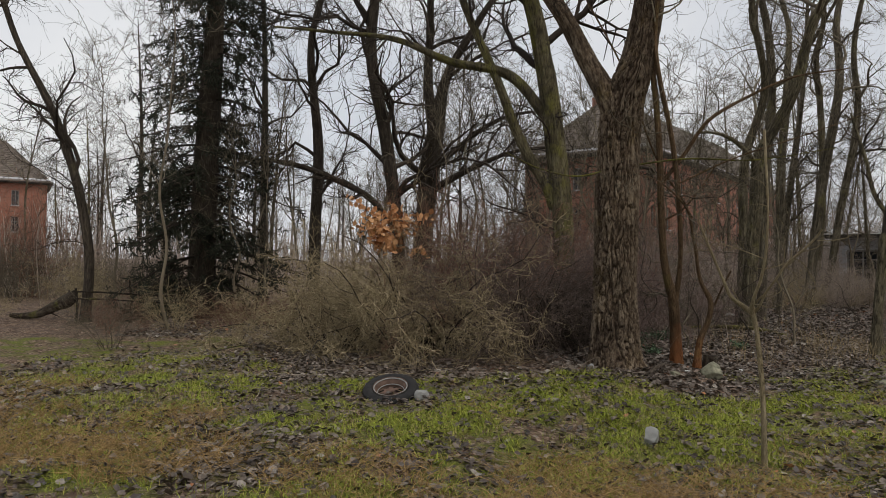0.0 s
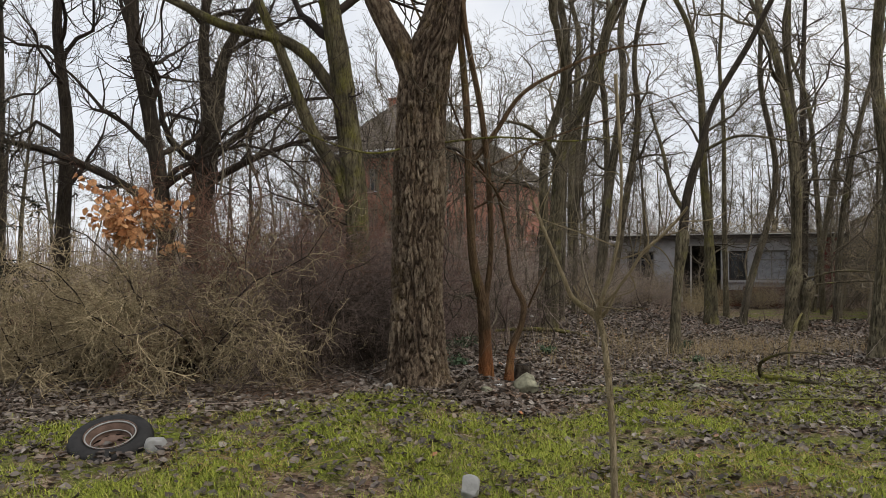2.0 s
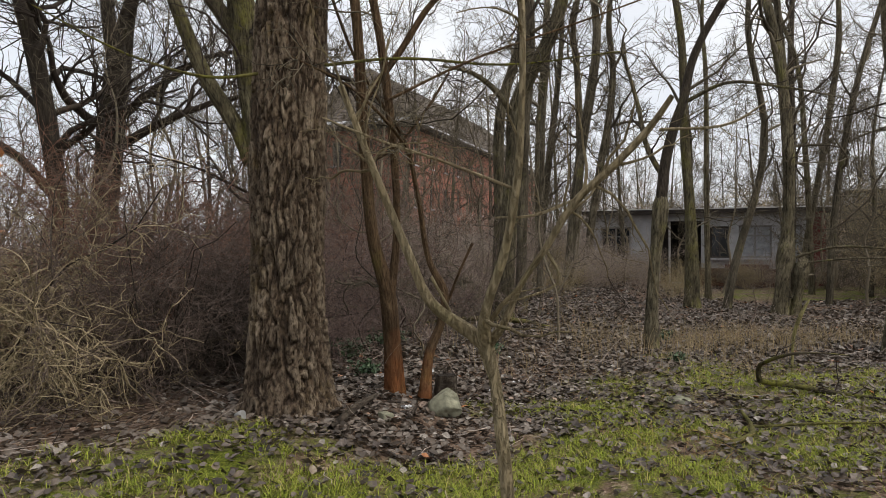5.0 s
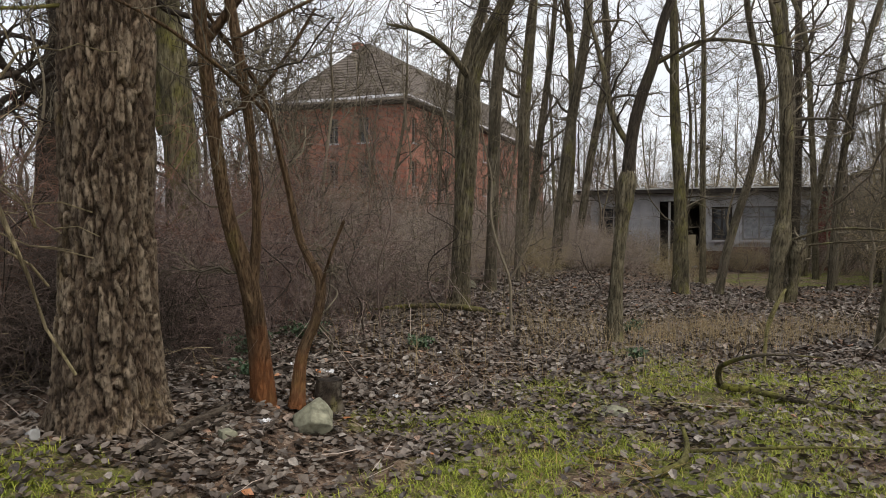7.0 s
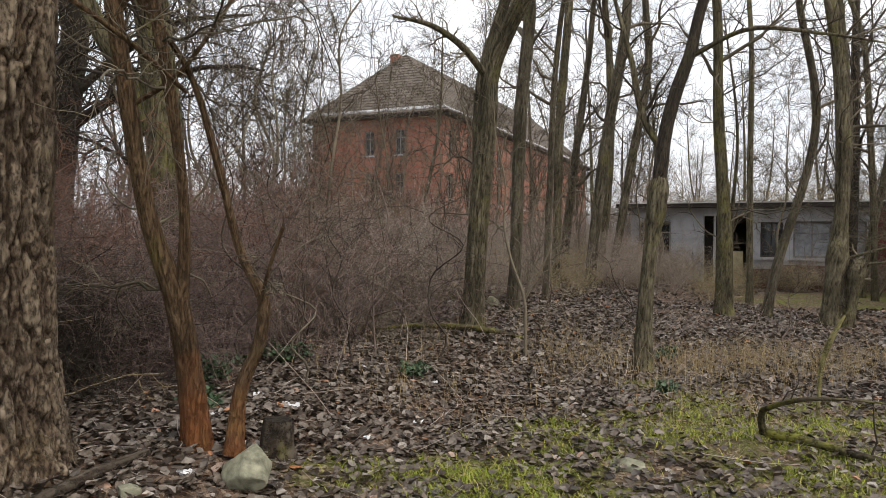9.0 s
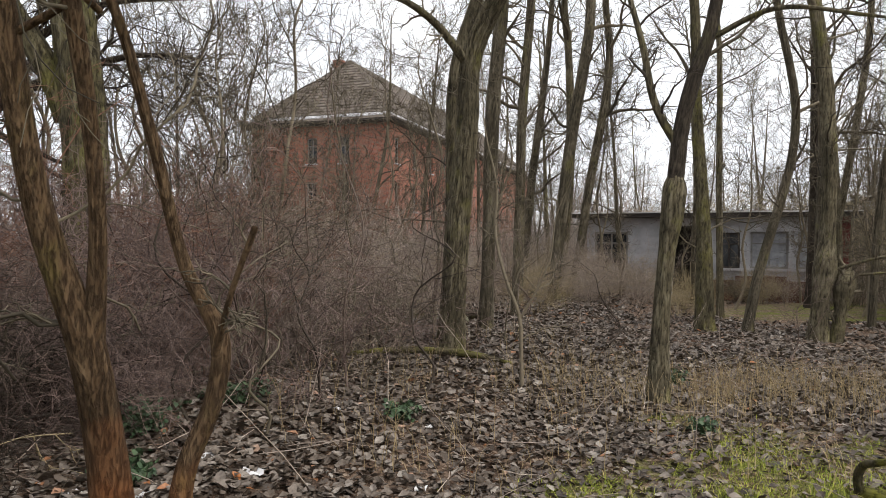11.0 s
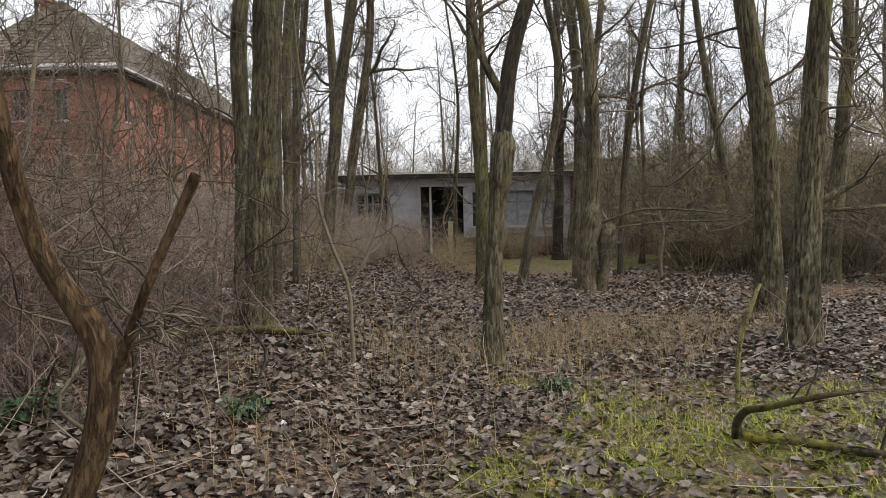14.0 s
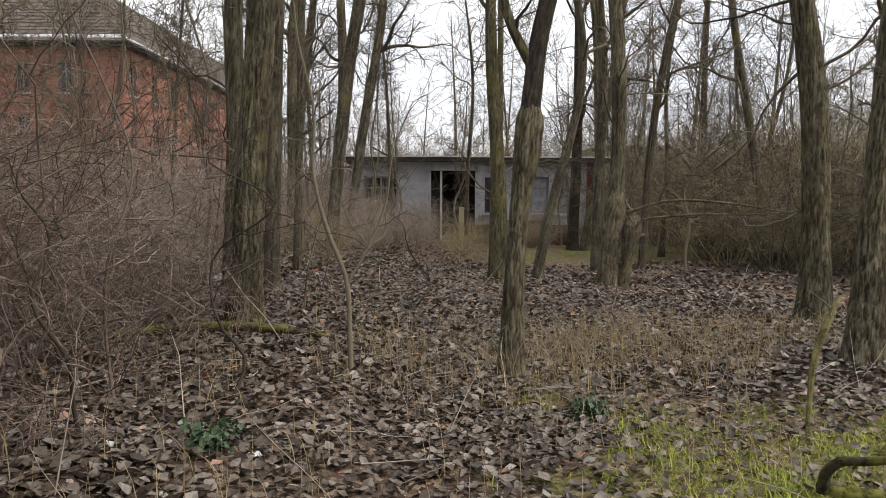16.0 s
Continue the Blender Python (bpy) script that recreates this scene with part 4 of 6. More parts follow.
# distant woodland: uncounted stems and twigs that close the view all round
def far_wood():
    rng = np.random.default_rng(5)
    n = 420
    a, d = rng.uniform(0, 2 * np.pi, n), rng.uniform(85, 150, n)
    base = np.stack([5 + d * np.sin(a), 8 + d * np.cos(a), np.zeros(n) - 0.2], -1)
    tall = rng.uniform(10, 17, n)
    P = base[:, None] + np.linspace(0, 1, 4)[None, :, None] * np.stack([rng.normal(0, 1, n), rng.normal(0, 1, n), tall], -1)[:, None]
    R = rng.uniform(0.12, 0.25, n)[:, None] * np.linspace(1, 0.2, 4)
    A, r = shoots(rng, P, R, 14, 0.1, 0.95, (1.5, 5.0), (20, 60), 0.1, 4, 0.15, 0.5, 0.3, 0.025)
    B, b = shoots(rng, A, r, 5, 0.2, 1.0, (0.8, 2.2), (20, 60), 0.05, 2, 0.2, 0.6, 0.5, 0.02)
    v, f = tubes([(P, R, 5), (A, r, 3), (B, b, 3)])
    n = 1900
    a, d = rng.uniform(-1.7, 1.7, n), 28 + 70 * rng.uniform(0, 1, n) ** 1.5
    c = np.stack([5 + d * np.sin(a), 8 + d * np.cos(a), np.zeros(n) - 0.1], -1)
    c = c[[not in_house(q[0], q[1]) for q in c]]
    c = np.repeat(c, 9, axis=0) + rng.normal(0, 0.7, (9 * len(c), 3)) * np.array([1, 1, 0])
    m = len(c)
    lean = np.stack([rng.normal(0, 0.5, m), rng.normal(0, 0.5, m), rng.uniform(1.2, 4.0, m)], -1)
    P2 = c[:, None] + np.linspace(0, 1, 4)[None, :, None] * lean[:, None] + rng.normal(0, 0.12, (m, 4, 3)) * np.linspace(0, 1, 4)[None, :, None]
    R2 = rng.uniform(0.012, 0.03, m)[:, None] * np.linspace(1, 0.4, 4)
    v2, f2 = tubes([(P2, R2, 3)])
    tagged(linked("distant_brush", mesh_of("distant_brush", v2, f2), TWIG_PURPLE), "distant leafless undergrowth of the wood", "undergrowth", kind="stuff")
    tagged(linked("distant_woodland", mesh_of("distant_woodland", v, f), TWIG_GREY), "distant bare woodland closing the view", "woodland", kind="stuff")


far_wood()


# ---- spruce ----
def spruce(x, y, tall, wide, seed):
    rng = np.random.default_rng(seed)
    owner = thing("spruce", "tall dark spruce with drooping branches down to the ground", "tree", pose(x, y, gz(x, y)))
    A = [(x, y, -0.1, 0.4), (x + 0.1, y, tall * 0.3, 0.33), (x + 0.3, y, tall * 0.65, 0.2), (x + 0.3, y, tall, 0.03)]
    add_trunk(owner, "trunk", A, BARK_DARK, (60, 20), 0.02, seed)
    S = smooth_path(np.array(A), 60)
    S[:, :3] -= np.array(owner.location)
    n = 250
    t = rng.uniform(0.02, 0.97, n)
    i = (t * 59).astype(int)
    start = S[i, :3]
    a = rng.uniform(0, 2 * np.pi, n)
    L = wide * (1 - t) ** 0.6 * rng.uniform(0.55, 1.1, n) * (0.8 + 0.2 * np.sin(a * 3 + t * 9)) + 0.3
    s = np.linspace(0, 1, 7)
    P = np.empty((n, 7, 3))
    P[:, :, 0] = start[:, :1] + np.cos(a)[:, None] * L[:, None] * s
    P[:, :, 1] = start[:, 1:2] + np.sin(a)[:, None] * L[:, None] * s
    P[:, :, 2] = start[:, 2:] + L[:, None] * (0.1 * s - 0.55 * s**2 + 0.18 * s**4)
    P[:, :, 2] = np.maximum(P[:, :, 2], 0.1)
    R = (0.035 * (1 - t) + 0.01)[:, None] * np.linspace(1, 0.3, 7)
    B, b = shoots(rng, P, R, 9, 0.2, 1.0, (0.3, 0.8), (35, 75), -0.28, 4, 0.15, 0.4, 0.5, 0.006)
    v, f = tubes([(P, R, 4), (B, b, 3)])
    linked("boughwork", mesh_of("boughwork", v, f), TWIG_DARK, owner)
    C, c = shoots(rng, B, b, 17, 0.0, 1.0, (0.07, 0.19), (30, 80), -0.15, 2, 0.1, 0.6, 0.5, 0.01)
    v, f = tubes([(C, np.maximum(c, 0.012), 3)])
    linked("needle_cover", mesh_of("needle_cover", v, f), NEEDLES, owner)


spruce(-3.63, 21.84, 15, 2.9, 61)


# ---- shrubs and thicket ----
def shrub(label, material, seed, stems, tall, wide, counts=(6, 4), arch=0.5, thick=0.012, twigs=None, group="", least=0.0022, light=False):
    rng = np.random.default_rng(seed)
    owner = thing("shrub", label, "shrub", group=group)
    a = rng.uniform(0, 2 * np.pi, stems)
    r0 = rng.uniform(0, 0.25, stems) * wide
    P = np.empty((stems, 8, 3))
    P[:, 0] = np.stack([np.cos(a) * r0, np.sin(a) * r0, np.full(stems, -0.05)], -1)
    out = rng.uniform(0.15, 1.0, stems) * wide
    D = unit(np.stack([np.cos(a) * out * 0.7, np.sin(a) * out * 0.7, np.full(stems, tall)], -1))
    L = np.hypot(out, tall) * rng.uniform(0.6, 1.15, stems)
    for j in range(1, 8):
        D = unit(D + rng.normal(0, 0.13 if light else 0.24, D.shape) + np.stack([np.cos(a), np.sin(a), -np.ones(stems)], -1) * arch * 0.12 * (out / wide)[:, None])
        P[:, j] = P[:, j - 1] + D * (L / 7)[:, None]
    R = (thick * rng.uniform(0.5, 1.2, stems))[:, None] * np.linspace(1, 0.25, 8)
    linked("stemwork", mesh_of("stemwork", *tubes([(P, R, 3 if light else 5)])), material, owner)["kind"] = "stuff"
    if light:
        B, b = shoots(rng, P, R, counts[0], 0.2, 1.0, (0.3, 0.9 * tall / 2), (25, 75), 0.02, 4, 0.34, 0.6, 0.4, least)
        C, c = shoots(rng, B, b, counts[1], 0.15, 1.0, (0.15, 0.45), (25, 75), 0.0, 3, 0.34, 0.7, 0.5, least * 0.8)
        sets = [(B, b, 3), (C, c, 3)]
    else:
        B, b = shoots(rng, P, R, counts[0], 0.15, 1.0, (0.35, 0.5 * tall), (25, 85), -0.02, 8, 0.36, 0.6, 0.35, least * 1.3)
        C, c = shoots(rng, B, b, counts[1], 0.15, 1.0, (0.2, 0.6), (25, 85), -0.06, 6, 0.38, 0.65, 0.45, least)
        E, e = shoots(rng, C, c, 3, 0.15, 1.0, (0.08, 0.28), (30, 80), -0.04, 4, 0.38, 0.7, 0.6, least * 0.75)
        sets = [(B, b, 4), (C, c, 3), (E, e, 3)]
    for Q, _, _ in sets:
        Q[:, :, 2] = np.maximum(Q[:, :, 2], 0.02)
    linked("twigwork", mesh_of("twigwork", *tubes(sets)), twigs or material, owner)["kind"] = "stuff"
    return owner


def plant(ob, x, y, turn=0.0, scale=1.0):
    ob.matrix_world = pose(x, y, gz(x, y), 0, 0, turn) @ Matrix.Scale(scale, 4)


def more(ob, x, y, turn, scale=1.0):
    c = copy_thing(ob, pose(x, y, gz(x, y), 0, 0, turn))
    c.scale = (scale,) * 3
    return c


plant(shrub("broad tangled shrub with olive-tan twigs", TWIG_DARK, 101, 44, 2.0, 2.4, (9, 6), 1.3, 0.018, TWIG_BUSH, least=0.0044), 2.01, 13.07)
plant(shrub("broad tangled shrub with tan arching twigs", TWIG_DARK, 102, 34, 1.7, 2.3, (9, 6), 1.4, 0.017, TWIG_BUSH, least=0.0044), 0.44, 14.11)
plant(shrub("dense brown shrub beside the old tree", TWIG_DARK, 103, 46, 1.9, 1.3, (10, 7), 1.0, 0.012, TWIG_BUSH_DARK), 3.32, 12.34)
plant(shrub("tangled shrub with reddish stems", TWIG_RED, 104, 50, 2.9, 1.9, (10, 7), 0.8, 0.013, least=0.0026), 3.17, 14.93)
plant(shrub("low dark shrub at the foot of the tree", TWIG_DARK, 105, 44, 1.1, 0.9, (9, 6), 1.0, 0.01), 4.42, 13.04)
for i, (x, y, tall) in enumerate([(4.2, 16.4, 2.5), (5.4, 15.0, 1.7), (6.3, 17.0, 2.3), (4.9, 13.9, 1.3), (7.3, 18.4, 2.0)]):
    plant(shrub("dense dusky thicket of purplish-brown twigs", TWIG_DARK, 120 + i, 34, tall, 1.2, (9, 6), 0.8, 0.011, TWIG_DUSK, "dusky thicket", 0.0026), x, y, 70.0 * i)
for i, (x, y, tall, wood) in enumerate([(6.5, 14.4, 2.1, TWIG_DUSK), (7.3, 15.7, 2.0, TWIG_GREY), (8.3, 16.6, 1.9, TWIG_DUSK), (8.9, 18.2, 2.2, TWIG_PURPLE)]):
    plant(shrub("open shrub of crooked leafless branches", TWIG_BUSH_DARK, 140 + i, 11, tall, 1.2, (8, 5), 0.7, 0.012, wood, "open shrubs", 0.0028), x, y, 50.0 * i)
brush = [shrub("fine leafless brush of purplish-brown twigs", TWIG_PURPLE, 110, 30, 1.8, 1.3, (6, 5), 0.6, 0.008, group="thicket", least=0.003, light=True),
         shrub("fine leafless brush of reddish-brown twigs", TWIG_RED, 111, 30, 2.0, 1.3, (6, 5), 0.6, 0.008, group="thicket", least=0.003, light=True),
         shrub("fine leafless brush of grey-brown twigs", TWIG_GREY, 112, 28, 1.7, 1.4, (6, 5), 0.8, 0.008, group="thicket", least=0.003, light=True),
         shrub("fine leafless brush of tan twigs", TWIG_TAN, 113, 26, 1.4, 1.3, (6, 5), 0.8, 0.007, group="thicket", least=0.003, light=True)]
rng = np.random.default_rng(9)
spots = []
for cx, cy, rx, ry, n, pick, s in [(6.0, 17.2, 1.8, 2.0, 9, (1, 0, 0), 0.9), (7.8, 20.5, 2.6, 2.6, 14, (0, 0, 1, 3), 0.95), (11.0, 24.5, 3.0, 3.0, 14, (0, 0, 3), 0.9), (14.5, 28.5, 3.5, 3.0, 13, (0, 0, 3), 1.0),
                                   (5.0, 24.0, 4.0, 4.0, 12, (1, 0, 2), 1.1), (17.5, 24.5, 1.6, 2.0, 5, (3, 0), 0.7), (-1.0, 18.0, 3.5, 2.5, 7, (2, 3), 0.8), (23.5, 14.0, 3.0, 3.5, 12, (3, 2), 1.5), (28.5, 19.5, 4.0, 3.0, 15, (3, 2), 2.2),
                                   (-8.0, 25.0, 6.0, 3.0, 12, (2, 3), 1.1), (11.0, 34.0, 7.0, 4.0, 14, (0, 2), 1.3), (33.0, 27.0, 4.0, 6.0, 14, (2, 3), 1.8), (20.0, 32.5, 2.0, 2.0, 6, (2, 0), 1.3), (28.0, 13.0, 5.0, 3.0, 12, (3, 2), 1.6), (33.0, 21.0, 3.0, 3.0, 12, (3, 2), 2.6), (37.0, 30.0, 5.0, 5.0, 8, (2, 3), 2.3), (19.5, 25.0, 1.2, 2.0, 4, (3, 0), 0.6), (19.0, 28.5, 1.5, 1.5, 8, (0, 3), 0.95), (16.8, 25.8, 1.6, 1.6, 8, (0, 0, 3), 0.9), (25.0, 24.8, 2.0, 1.0, 6, (3, 2), 0.6), (-3.5, 17.8, 4.5, 0.9, 16, (1,), 0.33), (-9.5, 20.0, 3.0, 1.5, 8, (1, 3), 0.5), (12.5, 38.0, 4.0, 4.0, 9, (0, 2, 3), 1.8), (17.5, 42.5, 3.0, 2.5, 8, (0, 2), 1.8), (8.5, 29.0, 3.0, 3.0, 10, (0, 1, 3), 1.7), (24.0, 37.0, 2.0, 3.0, 8, (0, 2), 2.2), (25.5, 17.5, 2.0, 2.0, 10, (3, 2), 2.2), (29.0, 16.0, 3.0, 2.0, 12, (3, 2), 2.4), (42.0, 32.0, 5.0, 4.0, 14, (2, 3), 2.8), (38.0, 44.0, 6.0, 4.0, 14, (2, 3), 2.7), (46.0, 40.0, 5.0, 4.0, 12, (2, 3), 2.9), (33.0, 40.0, 4.0, 3.0, 8, (2, 3), 2.4), (-16.0, 30.0, 6.0, 3.0, 20, (2, 2, 1), 1.5), (-28.0, 42.0, 6.0, 4.0, 14, (2, 3), 2.3), (-38.0, 52.0, 6.0, 4.0, 12, (2, 1), 2.6)]:
    if math.hypot(cx - 6, cy - 10) > 22:  # far clumps: fewer and larger
        n, s = round(0.5 * n), 1.22 * s
    for _ in range(n):
        x, y = cx + rng.normal(0, 0.55) * rx, cy + rng.normal(0, 0.55) * ry
        if not in_house(x, y):
            spots.append((pick[int(rng.integers(len(pick)))], x, y, s * rng.uniform(0.75, 1.15)))
for i in range(30):
    along, away = rng.uniform(-0.8, 9.5), rng.uniform(0.9, 3.2)
    if 2.6 < along < 4.5 and away < 2.6:
        continue
    spots.append(((0, 3, 2)[i % 3], 21.8 + 0.727 * along - 0.687 * away, 31.55 - 0.687 * along - 0.727 * away, rng.uniform(0.5, 0.85)))
seen = set()
for k, x, y, s in spots:
    if k in seen:
        more(brush[k], x, y, rng.uniform(0, 360), s)
    else:
        seen.add(k)
        plant(brush[k], x, y, rng.uniform(0, 360), s)


# pole-thin young trees through the thicket
def pole_tree(i, tall):
    r2 = np.random.default_rng(800 + i)
    owner = thing("young_tree", "pole-thin leafless young tree in the thicket", "tree", group="young trees of the thicket")
    lean = r2.normal(0, 0.09, 2)
    A = smooth_path([(lean[0] * h * tall + r2.normal(0, 0.1), lean[1] * h * tall + r2.normal(0, 0.1), h * tall - 0.1, 0.04 * (1 - 0.85 * h)) for h in (0, 0.12, 0.25, 0.4, 0.55, 0.7, 0.85, 1)], 34)
    linked("trunk", mesh_of("trunk", *tubes([(A[None, :, :3], A[None, :, 3], 8)])), STEM_GREY, owner)
    sets = crown_sets(r2, A[None, :, :3], A[None, :, 3], (18, 7, 6), 0.2, (20, 60), 0.1, (0.6, 2.0), 0.27, 0.0042, 3)
    linked("crown", mesh_of("crown", *tubes(sets[:2] + [(sets[2][0], sets[2][1], 3)])), TWIG_GREY, owner)
    return owner


poles = [pole_tree(i, t) for i, t in enumerate((5.5, 6.5, 7.5, 4.5))]
for i in range(104):
    if 10 <= i < 24 or 80 <= i < 92 and i % 2:
        continue
    if i >= 92:
        x, y = rng.uniform(2.5, 8.5), rng.uniform(18, 30)
    elif i >= 80:
        along, away = rng.uniform(-1, 9.5), rng.uniform(1.0, 6.0)
        x, y = 21.8 + 0.727 * along - 0.687 * away, 31.55 - 0.687 * along - 0.727 * away
    elif i >= 54:
        if i % 3:
            continue
        x, y = 7 + rng.uniform(0, 13), 24 + rng.uniform(0, 18)
    elif i >= 46:
        x, y = 8 + rng.uniform(0, 16), 33 + rng.uniform(0, 14)
    elif i < 24:
        a, b = rng.uniform(0, 1), rng.normal(0, 1)
        x, y = 6.5 + 10 * a + 1.6 * b, 17 + 13 * a - 1.6 * b
    elif i < 36:
        x, y = rng.uniform(18, 30), rng.uniform(14, 24)
    else:
        x, y = rng.uniform(-6, 3), rng.uniform(17, 26)
    if in_house(x, y):
        continue
    m = pose(x, y, gz(x, y), 0, 0, rng.uniform(0, 360))
    if i < 4:
        poles[i].matrix_world = m
    else:
        copy_thing(poles[i % 4], m).scale = (1.3,) * 3 if 46 <= i < 80 or i >= 92 else (1,) * 3

# young stems standing in the leaf litter
for i, (x, y, tall) in enumerate([(6.9, 13.6, 1.6), (7.7, 15.6, 2.4), (8.3, 17.6, 2.6), (7.2, 18.2, 3.0), (10.3, 16.9, 1.8), (11.2, 17.9, 2.0), (12.2, 17.2, 1.4), (6.3, 12.9, 1.4), (13.6, 14.8, 1.2), (6.0, 14.6, 2.2), (6.8, 15.4, 2.8), (7.3, 14.3, 3.0), (7.9, 14.0, 1.9), (6.6, 16.6, 3.2), (9.7, 18.0, 3.0), (5.9, 13.4, 2.6)]):
    r2 = np.random.default_rng(300 + i)
    wood = (TWIG_DARK, TWIG_GREY, TWIG_BUSH_DARK)[i % 3]
    owner = thing("sapling", "thin crooked leafless sapling in the leaf litter", "sapling", pose(x, y, gz(x, y)), "young saplings")
    A = smooth_path([(r2.normal(0, 0.12) * (h > 0) + 0.12 * h * (i % 5 - 2), r2.normal(0, 0.12) * (h > 0), h * tall - 0.05, 0.013 * (1 - 0.75 * h)) for h in (0, 0.15, 0.3, 0.5, 0.7, 0.85, 1)], 24)
    linked("stem", mesh_of("stem", *tubes([(A[None, :, :3], A[None, :, 3], 7)])), wood, owner)
    B, b = shoots(r2, A[None, :, :3], A[None, :, 3], 14, 0.2, 1.0, (0.3, 1.1), (30, 75), 0.06, 7, 0.27, 0.55, 0.3, 0.003)
    C, c = shoots(r2, B, b, 5, 0.2, 1.0, (0.12, 0.5), (30, 70), 0.03, 4, 0.28, 0.6, 0.5, 0.0022)
    linked("twigwork", mesh_of("twigwork", *tubes([(B, b, 4), (C, c, 3)])), wood, owner)["kind"] = "stuff"


def crooked_sapling(x, y):
    r2 = np.random.default_rng(340)
    owner = thing("sapling", "crooked grey-brown sapling with many side twigs", "sapling", pose(x, y, gz(x, y)))
    for k, line in enumerate(([(0, 0, -0.05, 0.024), (0.0, 0.02, 0.35, 0.021), (-0.02, 0.03, 0.75, 0.02), (-0.14, 0.12, 1.15, 0.018), (-0.22, 0.2, 1.6, 0.015), (-0.2, 0.22, 2.1, 0.012), (-0.3, 0.3, 2.7, 0.008), (-0.34, 0.33, 3.4, 0.004)],
                              [(-0.02, 0.03, 0.72, 0.014), (0.1, -0.08, 1.0, 0.012), (0.22, -0.16, 1.35, 0.01), (0.26, -0.22, 1.8, 0.006), (0.4, -0.3, 2.2, 0.003)])):
        A = smooth_path(line, 26)
        linked("stem" if k == 0 else "limb", mesh_of("stem", *tubes([(A[None, :, :3], A[None, :, 3], 8)])), STEM_GREY, owner)
        B, b = shoots(r2, A[None, :, :3], A[None, :, 3], 22 if k == 0 else 12, 0.12, 1.0, (0.3, 0.9), (35, 85), 0.04, 8, 0.3, 0.5, 0.3, 0.003)
        C, c = shoots(r2, B, b, 6, 0.2, 1.0, (0.12, 0.45), (30, 75), 0.02, 5, 0.32, 0.6, 0.5, 0.002)
        linked("twigwork", mesh_of("twigwork", *tubes([(B, b, 4), (C, c, 3)])), TWIG_GREY, owner)["kind"] = "stuff"


crooked_sapling(9.2, 14.45)


# ---- leaves ----
def leaf_cloud(rng, pos, size, normal_spread, up=True):
    """Curled five-point leaves, each of four faces folded along its rib."""
    n = len(pos)
    a = rng.uniform(0, 2 * np.pi, n)
    N = unit(np.stack([rng.normal(0, normal_spread, n), rng.normal(0, normal_spread, n), np.ones(n)], -1)) if up else unit(rng.normal(size=(n, 3)))
    T = unit(np.cross(N, np.stack([np.cos(a), np.sin(a), 0.3 * np.ones(n)], -1)))
    W = np.cross(N, T)
    s = rng.uniform(*size, n)
    curl = rng.uniform(-0.15, 0.38, n)
    wide = rng.uniform(0.3, 0.46, n)
    def at_(u, w, h):
        return pos + T * (s * u)[:, None] + W * (s * wide * w)[:, None] + N * (s * h * curl)[:, None]
    o = np.ones(n)
    V = np.stack([at_(-0.5 * o, 0 * o, 0.3 * o), at_(-0.1 * o, -1 * o, 0.9 * o), at_(-0.08 * o, 0 * o, 0 * o), at_(-0.1 * o, 1 * o, 0.9 * o), at_(0.3 * o, -0.6 * o, 0.6 * o), at_(0.5 * o, 0 * o, 0.5 * o), at_(0.3 * o, 0.6 * o, 0.6 * o)], 1)
    F = np.array([(0, 1, 2, 2), (1, 4, 5, 2), (2, 5, 6, 3), (0, 2, 3, 3)])
    tri = np.array([(0, 1, 2), (1, 4, 2), (4, 5, 2), (2, 5, 6), (2, 6, 3), (0, 2, 3)])
    return V.reshape(-1, 3), (np.arange(n)[:, None, None] * 7 + tri[None]).reshape(-1, 3)


rng = np.random.default_rng(31)
n = 300000
x, y = rng.uniform(-4, 17, n), rng.uniform(5, 20, n)
gr = grassy(x, y)
clump = vnoise(flat(x, y) * 1.2, 41)
d = np.hypot(x - 6, y - 9)
keep = rng.uniform(size=n) < (1 - np.where(x > 7.5, 0.84, 0.93) * gr) * np.clip(0.45 + 1.1 * (clump - 0.35), 0.12, 1) * np.clip(1.5 - d / 11, 0.15, 1)
x, y = x[keep], y[keep]
pos = np.stack([x, y, ground_z(x, y) + rng.uniform(0.004, 0.04, len(x))], -1)
v, f = leaf_cloud(rng, pos, (0.028, 0.095), 0.36)
tagged(linked("leaf_litter", mesh_of("leaf_litter", v, f, False), DEAD_LEAF), "brown and grey fallen leaves on the ground", "leaf litter", kind="stuff")

# leaves further off under the trees
n = 110000
x, y = rng.uniform(4, 26, n), rng.uniform(12, 28, n)
away = np.hypot(x - 5, y - 9)
keep = (grassy(x, y) < 0.3) & (away > 7) & (rng.uniform(size=n) < np.clip(1.6 - away / 16, 0.2, 1) * np.clip(0.3 + 1.6 * (vnoise(flat(x, y) * 0.9, 41) - 0.3), 0.15, 1))
x, y = x[keep], y[keep]
pos = np.stack([x, y, ground_z(x, y) + rng.uniform(0.004, 0.05, len(x))], -1)
v, f = leaf_cloud(rng, pos, (0.05, 0.12), 0.45)
tagged(linked("leaf_litter", mesh_of("leaf_litter", v, f, False), DEAD_LEAF), "brown fallen leaves under the further trees", "leaf litter", kind="stuff")

